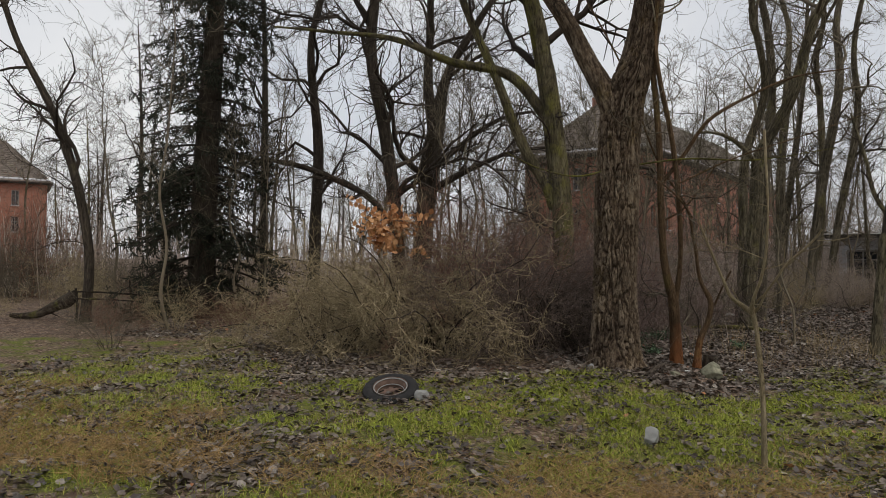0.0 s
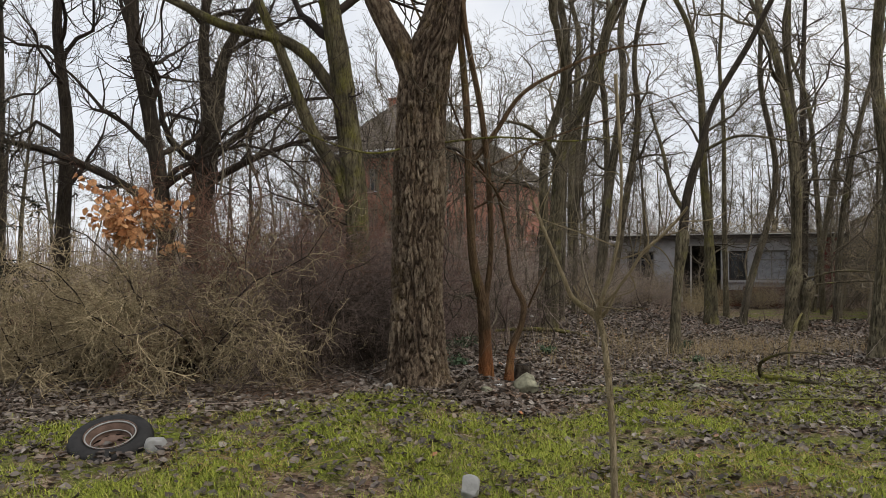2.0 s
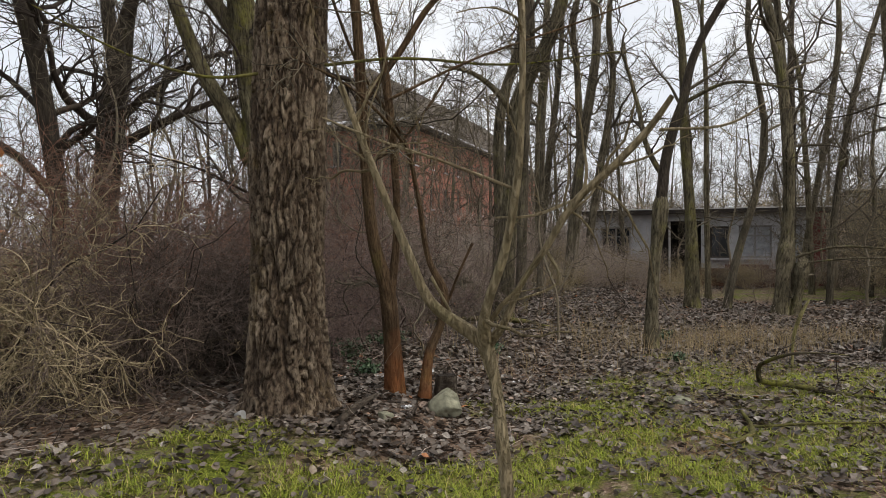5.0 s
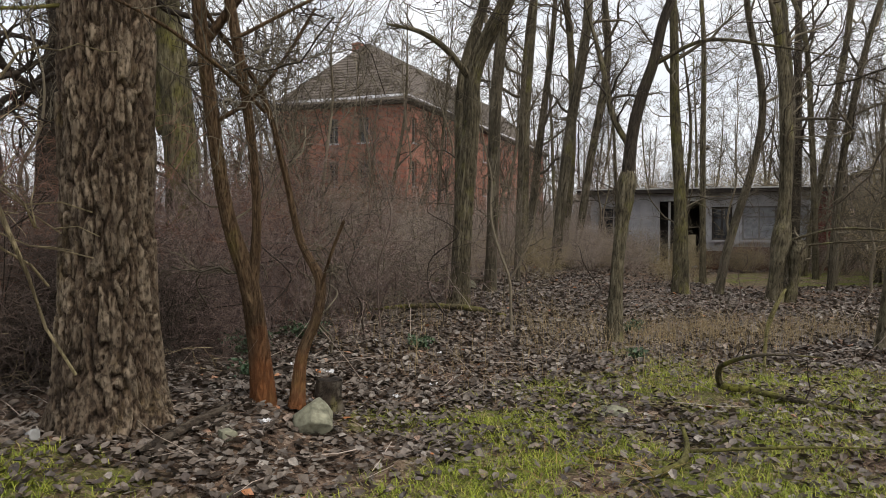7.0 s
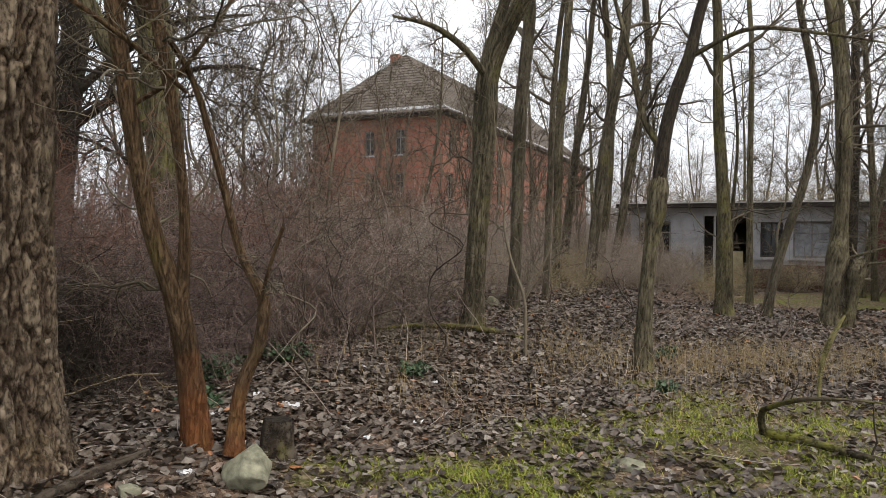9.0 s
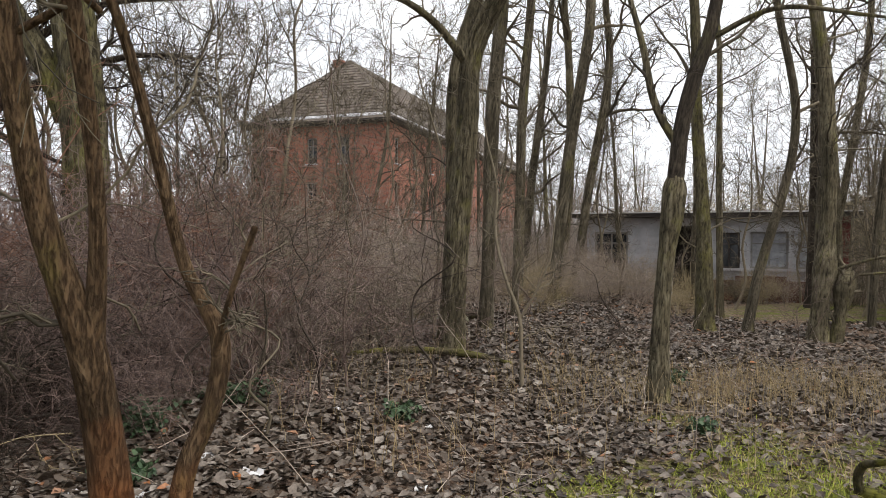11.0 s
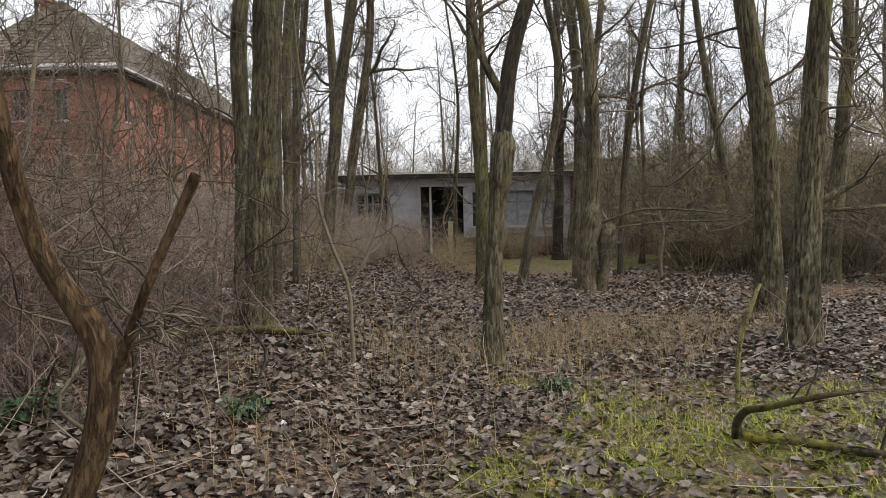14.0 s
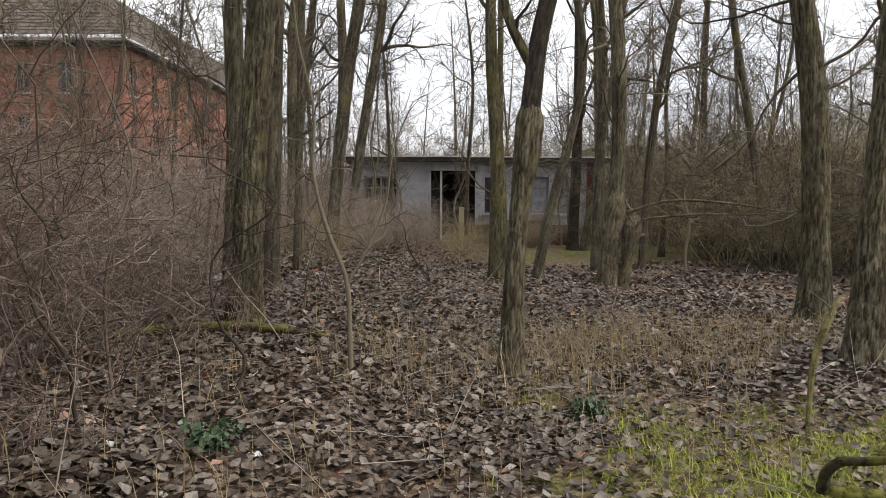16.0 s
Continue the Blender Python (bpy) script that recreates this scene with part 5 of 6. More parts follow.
# dark wet leaves between the grass
n = 70000
x, y = rng.uniform(-4, 13, n), rng.uniform(3.5, 13, n)
spot = vnoise(flat(x, y) * 2.2, 47) * 0.6 + vnoise(flat(x, y) * 6, 48) * 0.4
keep = rng.uniform(size=n) < np.clip(grassy(x, y) * 1.5, 0, 1) * (0.13 + 0.6 * step(0.52, 0.68, spot)) * np.clip(1.4 - np.hypot(x - 4.5, y - 8) / 8, 0.1, 1)
x, y = x[keep], y[keep]
pos = np.stack([x, y, ground_z(x, y) + rng.uniform(0.012, 0.045, len(x))], -1)
v, f = leaf_cloud(rng, pos, (0.03, 0.085), 0.4)
tagged(linked("wet_leaves", mesh_of("wet_leaves", v, f, False), WET_LEAF), "dark wet leaves lying in the grass", "leaf litter", kind="stuff")

# grass
n = 900000
x, y = rng.uniform(-4, 13, n), rng.uniform(3.0, 13.3, n)
gr = grassy(x, y)
tuft = vnoise(flat(x, y) * 1.5, 43) * 0.65 + vnoise(flat(x, y) * 4.5, 44) * 0.35
d = np.hypot(x - 4.5, y - 8)
keep = rng.uniform(size=n) < gr * (0.07 + 0.93 * step(0.38, 0.52, tuft)) * (1 - 0.6 * step(0.52, 0.68, vnoise(flat(x, y) * 2.2, 47) * 0.6 + vnoise(flat(x, y) * 6, 48) * 0.4)) * np.clip(1.3 - d / 8, 0.1, 0.85)
x, y = x[keep], y[keep]
n = len(x)
a, h = rng.uniform(0, 2 * np.pi, n), rng.uniform(0.016, 0.062, n) * rng.uniform(0.6, 1.3, n)
lean = rng.uniform(0.6, 2.4, n) * h
w = rng.uniform(0.0015, 0.0036, n)
base = np.stack([x, y, ground_z(x, y) + 0.0], -1)
A = np.stack([np.cos(a), np.sin(a), 0 * a], -1)
S = np.stack([-np.sin(a), np.cos(a), 0 * a], -1)
Zu = np.array([0, 0, 1.0])
V = np.stack([base - S * w[:, None], base + S * w[:, None], base + A * (0.4 * lean)[:, None] + Zu * (0.75 * h)[:, None] + S * (w * 0.7)[:, None], base + A * (0.4 * lean)[:, None] + Zu * (0.75 * h)[:, None] - S * (w * 0.7)[:, None], base + A * lean[:, None] + Zu * h[:, None]], 1)
tri = np.array([(0, 1, 2), (0, 2, 3), (3, 2, 4)])
tagged(linked("grass", mesh_of("grass", V.reshape(-1, 3), (np.arange(n)[:, None, None] * 5 + tri[None]).reshape(-1, 3)), GRASS), "short mossy green grass", "grass", kind="stuff")


# dry stalks
def stalks(label, spots, seed, tall, lean, straw=STRAW):
    rng = np.random.default_rng(seed)
    P = []
    for x, y, r, count in spots:
        for _ in range(count):
            a, q = rng.uniform(0, 2 * np.pi), r * math.sqrt(rng.uniform())
            P.append((x + q * math.cos(a), y + q * math.sin(a)))
    P = np.array(P)
    n = len(P)
    B = np.c_[P, ground_z(P[:, 0], P[:, 1]) - 0.01]
    h = rng.uniform(*tall, n)
    off = rng.normal(0, lean, (n, 2)) * h[:, None]
    t = np.linspace(0, 1, 4)
    L = np.empty((n, 4, 3))
    L[:, :, :2] = B[:, None, :2] + off[:, None] * (t**1.8)[None, :, None]
    L[:, :, 2] = B[:, 2:] + h[:, None] * (t - 0.25 * t**2)
    R = rng.uniform(0.0015, 0.0034, n)[:, None] * np.linspace(1, 0.4, 4)
    tagged(linked("dry_grass", mesh_of("dry_grass", *tubes([(L, R, 3)])), straw), label, "dry grass", kind="stuff")


stalks("dry straw-coloured grass stalks among the leaves", [(11.7, 13.2, 1.1, 460), (12.6, 13.6, 1.2, 460), (9.8, 13.9, 1.2, 300), (11.0, 14.5, 1.4, 380), (13.8, 12.9, 0.9, 280), (7.8, 12.2, 0.9, 60), (7.2, 13.2, 1.0, 70), (9.8, 11.9, 0.8, 60), (10.4, 16.6, 1.5, 120), (8.1, 15.2, 1.2, 100)], 201, (0.15, 0.52), 0.22)
stalks("flattened tan grass tufts by the path", [(1.9, 5.5, 0.6, 800), (2.9, 5.6, 0.6, 800), (3.8, 6.0, 0.6, 600), (0.9, 6.4, 0.7, 700), (-0.6, 6.9, 0.7, 1000), (-1.7, 7.3, 0.7, 1000), (-2.4, 8.4, 0.7, 700), (-0.9, 8.3, 0.6, 500), (-2.9, 10.2, 0.7, 400), (2.6, 6.4, 0.7, 900), (5.0, 7.0, 0.7, 160), (2.1, 8.4, 0.5, 70), (6.2, 7.2, 0.6, 90), (7.0, 9.2, 0.7, 80)], 202, (0.06, 0.2), 0.9, STRAW_RUST)


# ---- orange beech sapling in the bush ----
def leafy_sapling(x, y):
    rng = np.random.default_rng(71)
    owner = thing("leafy_sapling", "sapling still holding its dry orange leaves", "sapling", pose(x, y, gz(x, y)))
    A = smooth_path([(0, 0, -0.05, 0.018), (0.05, 0, 0.9, 0.014), (0.0, 0.05, 1.6, 0.009), (0.1, 0, 2.35, 0.004)], 14)
    B, b = shoots(rng, A[None, :, :3], A[None, :, 3], 16, 0.72, 1.0, (0.35, 0.85), (55, 90), 0.0, 6, 0.2, 0.5, 0.3, 0.002)
    linked("stem", mesh_of("stem", *tubes([(A[None, :, :3], A[None, :, 3], 7)])), TWIG_RED, owner)
    linked("branchwork", mesh_of("branchwork", *tubes([(B, b, 4)])), TWIG_RED, owner)["kind"] = "stuff"
    pos = B[:, 1:].reshape(-1, 3)
    pos = np.repeat(pos, 6, axis=0)
    pos = pos + rng.normal(0, 0.06, pos.shape)
    linked("foliage", mesh_of("foliage", *leaf_cloud(rng, pos, (0.07, 0.13), 1.0, False), False), ORANGE_LEAF, owner, "dry orange-brown leaves")


leafy_sapling(1.22, 13.29)


# ---- fallen wood, stones, tyre, scraps ----
def fallen(name, label, lines, material, seed, rough=0.012, furrows=8, twigs=0, category="branch"):
    rng = np.random.default_rng(seed)
    x, y = lines[0][0][:2]
    owner = thing(name, label, category, pose(x, y, gz(x, y)))
    for i, line in enumerate(lines):
        A = np.array([(p[0], p[1], gz(p[0], p[1]) + p[2], p[3]) for p in line])
        A[:, :3] -= np.array(owner.location)
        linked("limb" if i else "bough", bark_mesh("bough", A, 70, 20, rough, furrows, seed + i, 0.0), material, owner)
        if twigs:
            S = smooth_path(A, 20)
            B, b = shoots(rng, S[None, :, :3], S[None, :, 3], twigs, 0.3, 1.0, (0.15, 0.6), (30, 70), 0.0, 5, 0.25, 0.4, 0.3, 0.0025)
            B[:, :, 2] = np.maximum(B[:, :, 2], 0.01)
            linked("twigwork", mesh_of("twigwork", *tubes([(B, b, 4)])), TWIG_DARK, owner)
    return owner


fallen("fallen_branch", "forked fallen branch with moss, curling up from the grass",
       [[(9.6, 11.0, 0.08, 0.028), (9.64, 10.93, 0.07, 0.033), (9.74, 10.7, 0.06, 0.031), (9.82, 10.4, 0.05, 0.027), (9.87, 10.1, 0.05, 0.023), (9.9, 9.7, 0.04, 0.014)],
        [(9.62, 10.98, 0.06, 0.028), (9.56, 10.95, 0.16, 0.027), (9.5, 10.87, 0.25, 0.024), (9.42, 10.72, 0.33, 0.021), (9.38, 10.52, 0.42, 0.018), (9.42, 10.34, 0.48, 0.014), (9.6, 10.22, 0.48, 0.009), (9.9, 10.1, 0.45, 0.004)]], MOSS_WOOD, 81, 0.01, 8, 6)
fallen("fallen_branch", "mossy dead branch lying at the foot of a tree", [[(7.7, 16.25, 0.05, 0.015), (8.1, 16.17, 0.08, 0.03), (8.75, 15.85, 0.09, 0.04), (9.25, 15.5, 0.09, 0.036), (9.55, 15.3, 0.06, 0.018)]], MOSS_WOOD, 82, 0.014)
fallen("fallen_branch", "thin moss-covered stick on the grass", [[(7.3, 9.15, 0.02, 0.022), (7.6, 9.2, 0.04, 0.024), (7.95, 9.5, 0.05, 0.02), (8.3, 9.95, 0.05, 0.014)], [(7.9, 9.45, 0.05, 0.012), (8.25, 9.25, 0.07, 0.011), (8.7, 9.1, 0.05, 0.008), (9.3, 8.9, 0.03, 0.005)]], MOSS_STICK, 83, 0.006)
fallen("log", "weathered grey log among rubble", [[(10.0, 20.9, 0.1, 0.1), (10.6, 20.8, 0.12, 0.11), (11.6, 20.4, 0.1, 0.1)]], DEADWOOD, 84, 0.02, 10, 0, "log")
fallen("log", "dark rotting log among rubble", [[(9.3, 21.3, 0.1, 0.09), (10.4, 21.5, 0.16, 0.1), (11.0, 21.2, 0.14, 0.08)]], DEADWOOD, 85, 0.02, 10, 0, "log")
fallen("fallen_branch", "short rotting stick in the leaves before the old tree", [[(4.540, 10.190, 0.03, 0.02), (4.720, 10.440, 0.04, 0.03), (4.920, 10.690, 0.04, 0.032), (5.140, 10.960, 0.03, 0.022)]], DEADWOOD, 86, 0.008, 8, 0)
fallen("fallen_tree", "dark broken trunk lying by the fence", [[(-7.786, 20.060, 0.06, 0.05), (-7.186, 20.042, 0.12, 0.09), (-6.688, 19.978, 0.35, 0.13), (-6.339, 19.917, 0.55, 0.15), (-6.189, 19.913, 0.75, 0.05)]], DEADWOOD, 87, 0.04, 10, 4, "trunk")
fallen("dead_stalk", "leaning dead stick covered in yellow-green lichen", [[(10.61, 11.42, -0.05, 0.017), (10.62, 11.42, 0.25, 0.017), (10.64, 11.41, 0.5, 0.022), (10.7, 11.37, 0.72, 0.024), (10.79, 11.32, 0.93, 0.012)]], LICHEN_STICK, 88, 0.004, 8, 0, "stick")


def sticks():
    """Thin twigs lying and leaning in the leaf litter."""
    rng = np.random.default_rng(55)
    n = 1500
    x, y = rng.uniform(-1, 16, n), rng.uniform(8.5, 19, n)
    ok = (grassy(x, y) < 0.5) | (rng.uniform(size=n) < 0.1)
    x, y = x[ok], y[ok]
    n = len(x)
    a, L = rng.uniform(0, 2 * np.pi, n), rng.uniform(0.12, 0.7, n)
    up = np.where(rng.uniform(size=n) < 0.2, rng.uniform(0.3, 1.2, n), rng.uniform(0.0, 0.12, n))
    t = np.linspace(0, 1, 4)
    P = np.empty((n, 4, 3))
    P[:, :, 0] = x[:, None] + (np.cos(a) * L)[:, None] * t + rng.normal(0, 0.012, (n, 4))
    P[:, :, 1] = y[:, None] + (np.sin(a) * L)[:, None] * t + rng.normal(0, 0.012, (n, 4))
    P[:, :, 2] = ground_z(x, y)[:, None] + 0.015 + (up * L)[:, None] * t + rng.uniform(0, 0.02, (n, 4))
    R = rng.uniform(0.002, 0.005, n)[:, None] * np.linspace(1, 0.5, 4)
    tagged(linked("fallen_twigwork", mesh_of("fallen_twigwork", *tubes([(P, R, 4)])), TWIG_PURPLE), "thin dry twigs strewn over the leaf litter", "twigs", kind="stuff")


sticks()


def green_plant(x, y, size, seed):
    rng = np.random.default_rng(seed)
    owner = thing("green_plant", "low evergreen seedling among the dead leaves", "plant", pose(x, y, gz(x, y)), "evergreen seedlings")
    n = 14
    a = rng.uniform(0, 2 * np.pi, n)
    t = np.linspace(0, 1, 5)
    P = np.empty((n, 5, 3))
    P[:, :, 0], P[:, :, 1] = (np.cos(a) * size)[:, None] * t**1.5 * rng.uniform(0.4, 1, (n, 1)), (np.sin(a) * size)[:, None] * t**1.5 * rng.uniform(0.4, 1, (n, 1))
    P[:, :, 2] = size * rng.uniform(0.5, 1.1, (n, 1)) * (t - 0.3 * t**2)
    linked("stemwork", mesh_of("stemwork", *tubes([(P, np.full((n, 5), 0.002), 3)])), TWIG_GREY, owner)["kind"] = "stuff"
    pos = np.repeat(P[:, 1:].reshape(-1, 3), 5, axis=0) + rng.normal(0, 0.035, (n * 20, 3))
    pos[:, 2] = np.maximum(pos[:, 2], 0.01)
    linked("foliage", mesh_of("foliage", *leaf_cloud(rng, pos, (0.025, 0.06), 0.8), False), GREEN_LEAF, owner, "dark green leaves")["kind"] = "stuff"


for i, (x, y, size) in enumerate([(6.28, 13.95, 0.3), (5.54, 13.2, 0.32), (5.45, 12.2, 0.2), (7.4, 13.2, 0.14), (11.3, 14.6, 0.2), (9.9, 12.6, 0.12)]):
    green_plant(x, y, size, 950 + i)


def cut_stump(x, y):
    owner = thing("tree_stump", "small cut stump with mossy side", "stump", pose(x, y, gz(x, y)))
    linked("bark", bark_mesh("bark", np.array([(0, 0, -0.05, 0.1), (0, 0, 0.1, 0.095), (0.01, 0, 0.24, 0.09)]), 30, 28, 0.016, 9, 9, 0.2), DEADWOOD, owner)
    bm = bmesh.new()
    bmesh.ops.create_cone(bm, cap_ends=True, segments=28, radius1=0.088, radius2=0.086, depth=0.02, matrix=Matrix.Translation((0.01, 0, 0.232)))
    part("cut_face", bm, DEADWOOD, owner)


cut_stump(5.9, 11.19)
rock("boulder", "mossy grey-green boulder on the leaf litter", 5.71, 10.71, (0.4, 0.34, 0.33), STONE, 91, 0.22)
rock("stone", "pale grey stone in the grass", 3.53, 7.46, (0.2, 0.2, 0.22), STONE_GREY, 92, 0.2)
rock("stone", "broken pale stone beside the tyre", 1.6, 9.12, (0.22, 0.18, 0.18), STONE_GREY, 93, 0.25)
rock("stone", "small pale stone at the foot of the old tree", 3.95, 10.6, (0.13, 0.1, 0.1), STONE_GREY, 94, 0.2)
rock("stone", "small stone in the leaves", 5.07, 10.49, (0.14, 0.11, 0.11), STONE, 95, 0.2)
rock("clod", "dark sunken clod in the grass", 8.15, 10.58, (0.36, 0.22, 0.11), STONE, 96, 0.4)
rng = np.random.default_rng(15)
for i in range(16):
    rock("rubble_stone", "rough lump of rubble among the leaves", 10.2 + rng.normal(0, 0.9), 20.6 + rng.normal(0, 0.6), tuple(rng.uniform(0.12, 0.4, 3)), STONE if i % 2 else STONE_GREY, 900 + i, 0.3)


def tyre(x, y):
    flatten = 0.82
    owner = thing("tyre", "old car tyre on a rusty rim, tilted in the grass", "tyre", pose(x, y, gz(x, y) + 0.035, 20, -9, 8))
    n, prof = 72, [(0.19, -0.07), (0.2, -0.095), (0.25, -0.105), (0.3, -0.09), (0.318, -0.06), (0.322, -0.02), (0.322, 0.02), (0.318, 0.06), (0.3, 0.09), (0.25, 0.105), (0.2, 0.095), (0.19, 0.07)]
    V, F = [], []
    k = len(prof)
    for i in range(n):
        a = 2 * np.pi * i / n
        for r, z in prof:
            rr = r - (0.008 if r > 0.31 and i % 3 == 0 else 0)
            V.append((rr * math.cos(a), rr * math.sin(a), z * flatten))
        for j in range(k - 1):
            F.append((i * k + j, (i + 1) % n * k + j, (i + 1) % n * k + j + 1, i * k + j + 1))
    linked("rubber", mesh_of("rubber", V, F), RUBBER, owner, "cracked black rubber")
    prof = [(0.195, 0.085), (0.2, 0.09), (0.19, 0.07), (0.165, 0.055), (0.155, 0.0), (0.15, -0.02), (0.12, 0.0), (0.09, 0.012), (0.06, 0.0), (0.035, 0.0), (0.03, -0.03)]
    V, F = [], []
    k = len(prof)
    for i in range(n):
        a = 2 * np.pi * i / n
        V += [(r * math.cos(a), r * math.sin(a), z) for r, z in prof]
        for j in range(k - 1):
            if j in (5, 6) and i % 9 < 4:
                continue
            F.append((i * k + j, (i + 1) % n * k + j, (i + 1) % n * k + j + 1, i * k + j + 1))
    linked("rim", mesh_of("rim", V, F), RUST, owner, "rusty pressed-steel rim")
    a = np.linspace(0, 2 * np.pi, 73)
    for r, z, thick in ((0.188, 0.078, 0.007), (0.152, 0.02, 0.005)):
        P = np.stack([r * np.cos(a), r * np.sin(a), 0 * a + z], -1)[None]
        linked("rim_edge", mesh_of("rim_edge", *tubes([(P, np.full((1, 73), thick), 6)])), STONE_GREY, owner, "pale dirty rim flange")


tyre(1.25, 9.4)


def scrap(x, y, size, seed):
    rng = np.random.default_rng(seed)
    bm = bmesh.new()
    bmesh.ops.create_grid(bm, x_segments=6, y_segments=6, size=size / 2)
    for v in bm.verts:
        v.co.z += rng.uniform(0, 0.35) * size
        v.co.x += rng.normal(0, 0.07) * size
    bmesh.ops.solidify(bm, geom=bm.faces[:], thickness=0.002)
    ob = part("litter_scrap", bm, PAPER, None)
    ob.matrix_world = pose(x, y, gz(x, y) + 0.01, 0, 0, rng.uniform(0, 360))
    tagged(ob, "crumpled white scrap of litter among leaves", "litter", "scattered litter")


for i, (x, y, s) in enumerate([(6.95, 13.4, 0.08), (9.3, 21.6, 0.3), (9.5, 21.3, 0.22), (5.2, 12.1, 0.07), (6.6, 11.6, 0.06), (7.1, 12.0, 0.07), (8.4, 19.6, 0.14), (5.35, 10.75, 0.08), (5.5, 11.9, 0.08), (6.1, 12.15, 0.12), (5.9, 12.5, 0.09), (7.6, 13.1, 0.06)]):
    scrap(x, y, s, 700 + i)


# ---- old fence ----
fence = thing("old_fence", "collapsed fence of thin posts and crooked rails", "fence", pose(-4.51, 19.16, gz(-4.51, 19.16), 0, 0, -1.7))
for px, tall in ((-6.3, 0.8), (-5.05, 1.0), (-3.9, 1.05)):
    if tall:
        P = np.array([[(px + 4.9, 0, -0.15), (px + 4.92, 0.02, tall * 0.5), (px + 4.88, 0, tall)]])
        linked("post", mesh_of("post", *tubes([(P, np.full((1, 3), 0.03), 8)])), DEADWOOD, fence)
for z, sag in ((0.55, 0.05), (0.72, 0.06)):
    t = np.linspace(0, 1, 12)
    P = np.stack([-1.5 + 4.0 * t, 0.03 + 0 * t, z - sag * np.sin(np.pi * t) + 0.02 * np.sin(9 * t)], -1)[None]
    linked("rail", mesh_of("rail", *tubes([(P, np.full((1, 12), 0.022), 6)])), DEADWOOD, fence)


# ---- houses ----
def window_part(owner, m, w, h, material=WHITE, infill=None):
    fr = part("window", boxed((-w / 2, 0, 0, -w / 2 + 0.07, 0.08, h), (w / 2 - 0.07, 0, 0, w / 2, 0.08, h), (-w / 2 + 0.07, 0, 0, w / 2 - 0.07, 0.08, 0.07), (-w / 2 + 0.07, 0, h - 0.07, w / 2 - 0.07, 0.08, h), (-0.03, 0.01, 0.07, 0.03, 0.07, h - 0.07), (-w / 2 + 0.07, 0.01, h * 0.66, -0.03, 0.07, h * 0.66 + 0.05), (0.03, 0.01, h * 0.66, w / 2 - 0.07, 0.07, h * 0.66 + 0.05)), material, owner)
    fr.matrix_local = m
    for x in (-1, 1):
        pane = part("pane", boxed((min(0.031 * x, (w / 2 - 0.071) * x), 0.035, 0.071, max(0.031 * x, (w / 2 - 0.071) * x), 0.045, h - 0.071)), infill or GLASS, fr)
    part("sill", boxed((-w / 2 - 0.08, -0.22, -0.09, w / 2 + 0.08, -0.005, -0.003)), PLASTER, fr, "stone sill")
    return fr


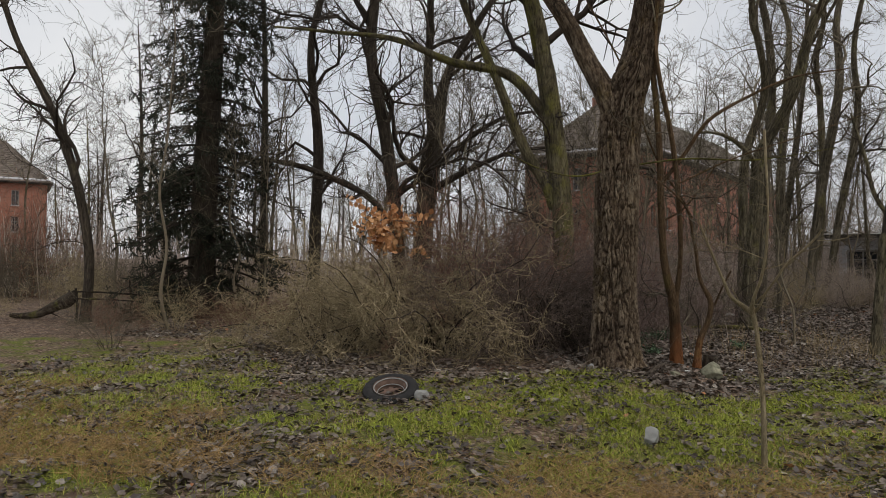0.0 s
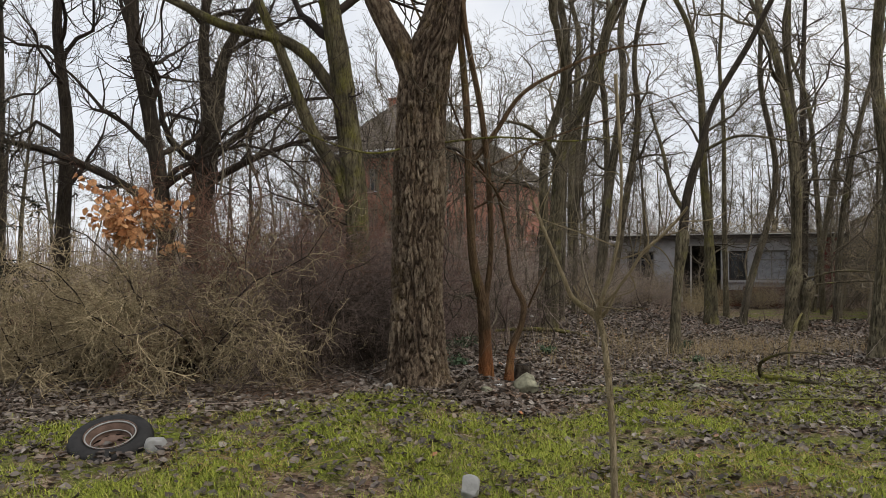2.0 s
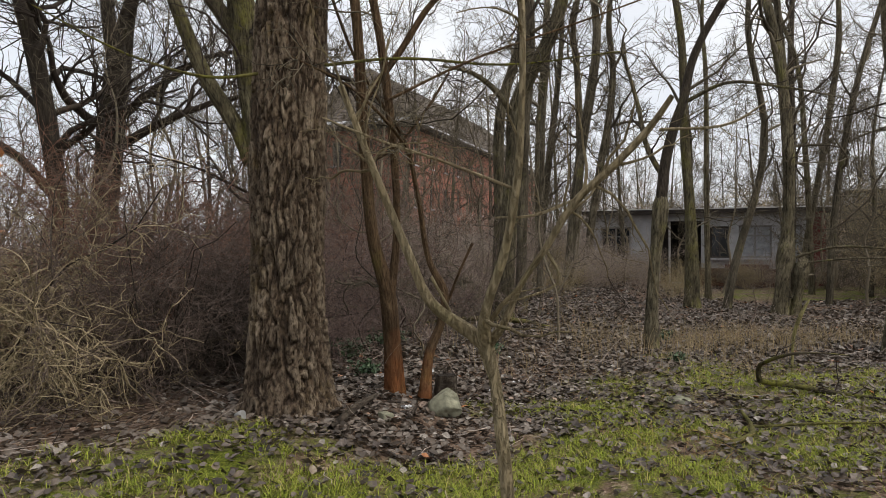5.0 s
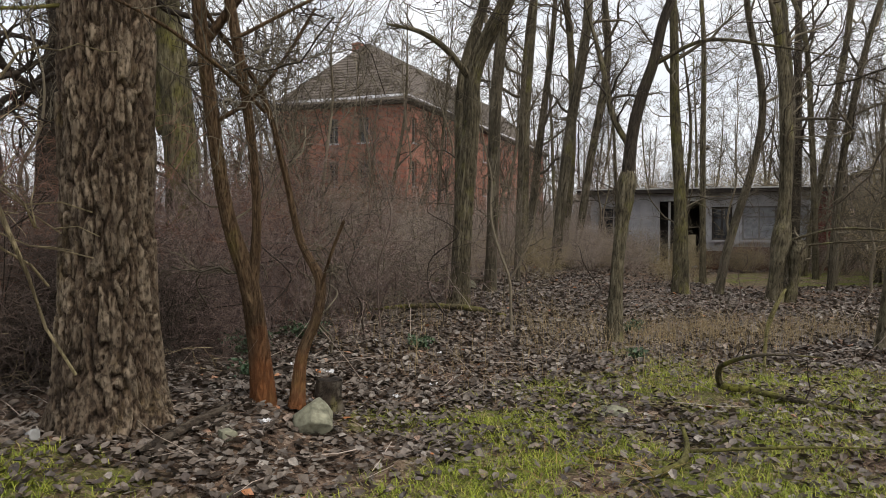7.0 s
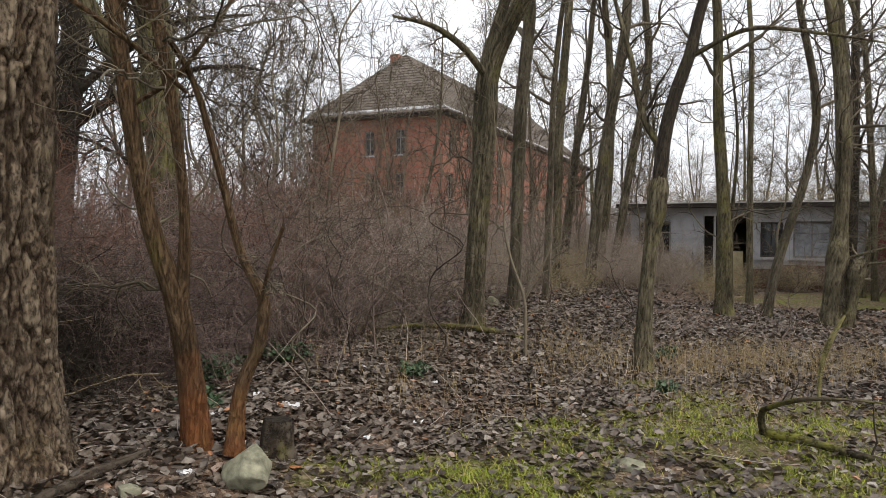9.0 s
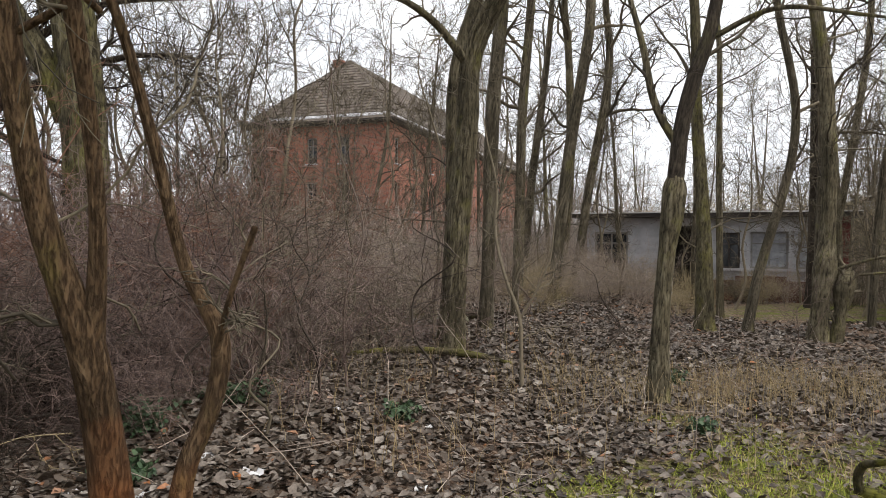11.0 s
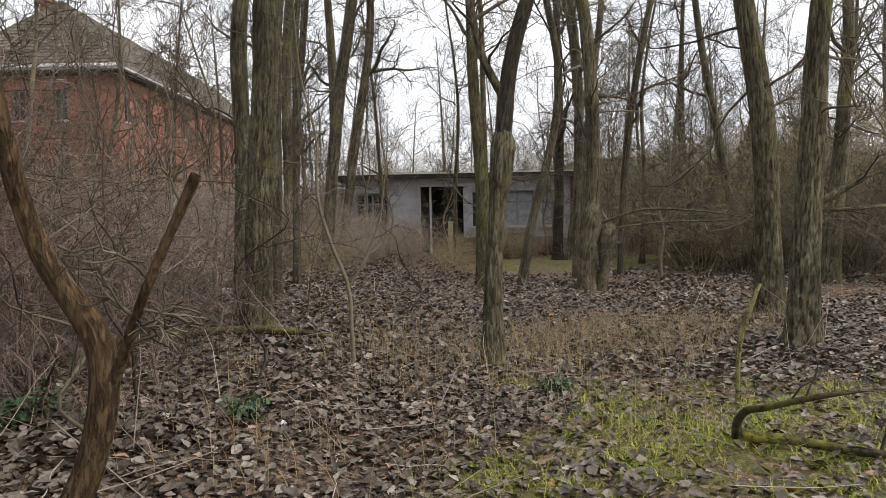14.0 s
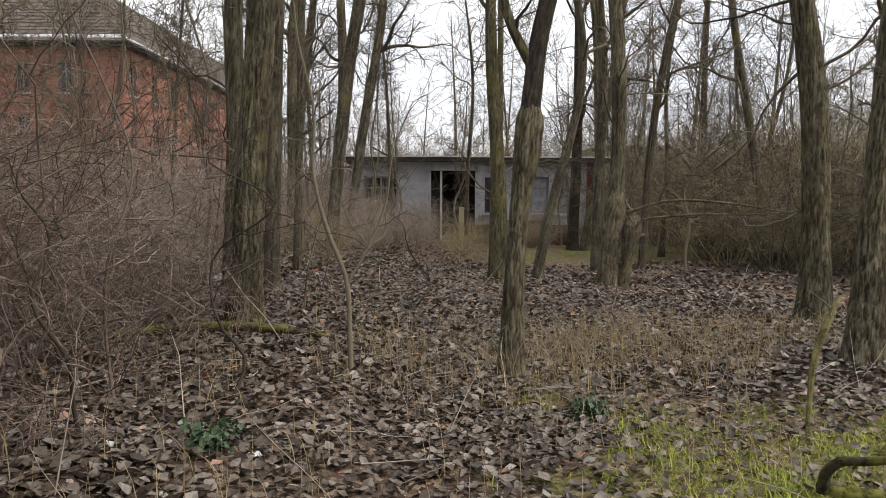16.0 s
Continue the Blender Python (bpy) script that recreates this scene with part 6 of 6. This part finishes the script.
def house(x, y, turn, length, width, eave, storeys, front, side, label, chimney=None):
    """A hip-roofed brick house: its corner at (x, y), its length along its own x axis."""
    owner = thing("brick_house", label, "house", pose(x, y, -0.1, 0, 0, turn))
    w, h = 0.72, 1.6
    zs = [eave - 2.3 - 2.75 * i for i in range(storeys)]
    holes = {"front": [(c - w / 2, z, c + w / 2, z + h) for c in front for z in zs], "side": [(c - w / 2, z, c + w / 2, z + h) for c in side for z in zs]}
    sides = [("side", length, Matrix.Identity(4)), ("front", width, pose(0, width, 0, 0, 0, -90)), ("", length, pose(length, width, 0, 0, 0, 180)), ("", width, pose(length, 0, 0, 0, 0, 90))]
    for key, run, m in sides:
        inset = 0.38 if run == width else 0
        ob = part("wall", wall_with_openings(run, eave, 0.38, holes.get(key, [])), BRICK, owner)
        ob.matrix_local = m
        if inset:
            for vtx in ob.data.vertices:
                vtx.co.x = min(max(vtx.co.x, 0.381), run - 0.381)
        for o in holes.get(key, []):
            window_part(owner, m @ pose((o[0] + o[2]) / 2, 0.14, o[1]), w - 0.004, h - 0.004, GREY_PAINT)
    part("floor_slab", boxed((0.4, 0.4, 0.05, length - 0.4, width - 0.4, 0.2), (0.4, 0.4, eave - 0.3, length - 0.4, width - 0.4, eave - 0.1)), INSIDE, owner)
    # cornice under the eaves
    e = 0.5
    part("cornice", boxed((-e, -e, eave, length + e, width + e, eave + 0.14)), FASCIA, owner, "dark boarded eaves")
    part("string_course", boxed((-0.05, -0.05, eave - 0.35, length + 0.05, -0.003, eave - 0.2), (-0.05, 0.0, eave - 0.35, -0.003, width, eave - 0.2)), BRICK, owner)
    # roof: courses of tiles, each lapping the one below
    half = width / 2 + e
    roof = part("roof", boxed((0, 0, eave + 0.142, length, width, eave + 0.16)), FASCIA, owner)
    n = 22
    rise, inset = half * 0.94, half * 0.88
    for i in range(n):
        a, b = i / n, min((i + 1.12) / n, 0.995)
        for s in range(4):
            run = length + 2 * e if s % 2 == 0 else width + 2 * e
            bm = bmesh.new()
            z0, z1 = eave + 0.16 + rise * a, eave + 0.16 + rise * b
            x0, x1, y0, y1 = (inset * a, inset * b, half * a, half * b) if s % 2 == 0 else (half * a, half * b, inset * a, inset * b)
            lift = 0.07
            rows = [(x0, run - x0, y0, z0), (x0, run - x0, y0, z0 + lift), (x1, run - x1, y1, z1 + 0.012), (x1, run - x1, y1, z1 - 0.03)]
            rg = random.Random(i * 7 + s)
            segs = 10
            ring = []
            for q0, q1, yy, zz in rows:
                ring.append([bm.verts.new((q0 + (q1 - q0) * t / segs, yy, zz + (rg.uniform(-0.012, 0.012) if 0 < t < segs else 0))) for t in range(segs + 1)])
            for r in range(4):
                for t in range(segs):
                    bm.faces.new((ring[r][t], ring[r][t + 1], ring[(r + 1) % 4][t + 1], ring[(r + 1) % 4][t]))
            ob = part("tile_course", bm, ROOF_PALE if i == 1 and s in (0, 3) else ROOF_TILE, roof)
            ob.matrix_local = (pose(-e, -e, 0), pose(length + e, -e, 0, 0, 0, 90), pose(length + e, width + e, 0, 0, 0, 180), pose(-e, width + e, 0, 0, 0, -90))[s]
    if chimney:
        cx, cy, top = chimney
        part("chimney", boxed((cx - 0.3, cy - 0.3, eave + 1, cx + 0.3, cy + 0.3, top - 0.2), (cx - 0.34, cy - 0.34, top - 0.2, cx + 0.34, cy + 0.34, top)), BRICK, owner)
    part("gutter", boxed((-e - 0.1, -e - 0.1, eave + 0.1, length + e, -e - 0.004, eave + 0.2), (-e - 0.1, -e, eave + 0.1, -e - 0.004, width + e, eave + 0.2)), FASCIA, owner)
    return owner


house(19.53, 48.4, 46.6, 36.0, 9.5, 9.35, 3, (4.3, 6.5), [1.2 + 2.85 * i for i in range(12)], "derelict three-storey red-brick house with a grey hipped tile roof", (5.3, 6.2, 14.8))
house(-53.0, 72.9, 24.3, 22.0, 9.3, 9.4, 3, (4.6,), [2.0 + 2.85 * i for i in range(7)], "distant red-brick house with a hipped roof")


# ---- low shed ----
def shed(x, y, turn, length, deep, tall):
    owner = thing("low_shed", "low grey-plastered flat-roofed shed with a dark open doorway", "shed", pose(x, y, 0, 0, 0, turn))
    holes = [(0.3, 1.1, 1.55, 2.43), (2.76, 0.05, 4.4, 2.64), (4.75, 1.1, 5.5, 2.4), (5.85, 1.1, 7.1, 2.43), (7.4, 1.1, 8.2, 2.43)]
    part("front_wall", wall_with_openings(length - 0.55, tall - 0.2, 0.3, holes), PLASTER, owner)
    part("brick_pier", boxed((length - 0.55, -0.06, 0, length, 0.3, tall - 0.2)), RED_PAINT, owner, "red-painted brick pier")
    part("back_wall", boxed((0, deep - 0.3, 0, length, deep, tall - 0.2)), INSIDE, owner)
    part("side_wall", boxed((0, 0.301, 0, 0.3, deep - 0.301, tall - 0.2)), PLASTER, owner)
    part("side_wall", boxed((length - 0.3, 0.301, 0, length, deep - 0.301, tall - 0.2)), PLASTER, owner)
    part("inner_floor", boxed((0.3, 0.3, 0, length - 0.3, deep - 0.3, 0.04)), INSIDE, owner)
    part("roof_slab", boxed((-0.5, -0.45, tall - 0.2, length + 0.3, deep + 0.3, tall - 0.05)), FASCIA, owner, "dark overhanging roof boards")
    part("roof_edge", boxed((-0.52, -0.48, tall - 0.047, length + 0.32, deep + 0.32, tall)), ROOF_FELT, owner, "pale roof edge")
    part("door_lintel", boxed((2.76, -0.03, 2.64, 4.4, -0.004, 2.71)), WHITE, owner)
    part("door_panel", boxed((3.8, 0.1, 0.05, 4.15, 0.15, 1.3)), CREAM, owner, "cream lower door panel")
    part("door_post", boxed((3.1, 0.12, 0.05, 3.18, 0.2, 2.63)), WHITE, owner)
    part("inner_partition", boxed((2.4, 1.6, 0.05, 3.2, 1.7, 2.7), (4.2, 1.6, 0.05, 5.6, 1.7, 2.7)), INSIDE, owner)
    # the two windows on the right get pale panes instead of dark glass
    for o in (holes[0], holes[3], holes[4]):
        window_part(owner, pose((o[0] + o[2]) / 2, 0.1, o[1]), o[2] - o[0] - 0.004, o[3] - o[1] - 0.004, GREY_PAINT, None if o is holes[0] else PALE_FILL)
    window_part(owner, pose(5.125, 0.1, 1.1), 0.746, 1.296, FASCIA)
    return owner


shed(21.8, 31.55, -43.4, 9.04, 5.0, 3.15)
bk = thing("flat_roofed_building", "long flat-roofed building behind the trees", "building", pose(47.5, 38.8, 0, 0, 0, -43.4))
part("wall", boxed((0, 0, -0.1, 5, 8, 5.1)), PLASTER, bk)
part("roof", boxed((-0.4, -0.6, 5.102, 5.4, 8.4, 5.3)), FASCIA, bk)
part("roof_edge", boxed((-0.42, -0.62, 5.303, 5.42, 8.42, 5.37)), ROOF_FELT, bk, "pale roof edge")
low = thing("low_brick_wall", "low broken brick wall before the shed", "wall", pose(25.5, 26.0, 0, 0, 0, -43.4))
part("masonry", boxed((-2.2, 0, -0.1, 1.2, 0.25, 0.7), (-1.2, 0, 0.7, 0.4, 0.25, 0.86)), OLD_BRICK, low)
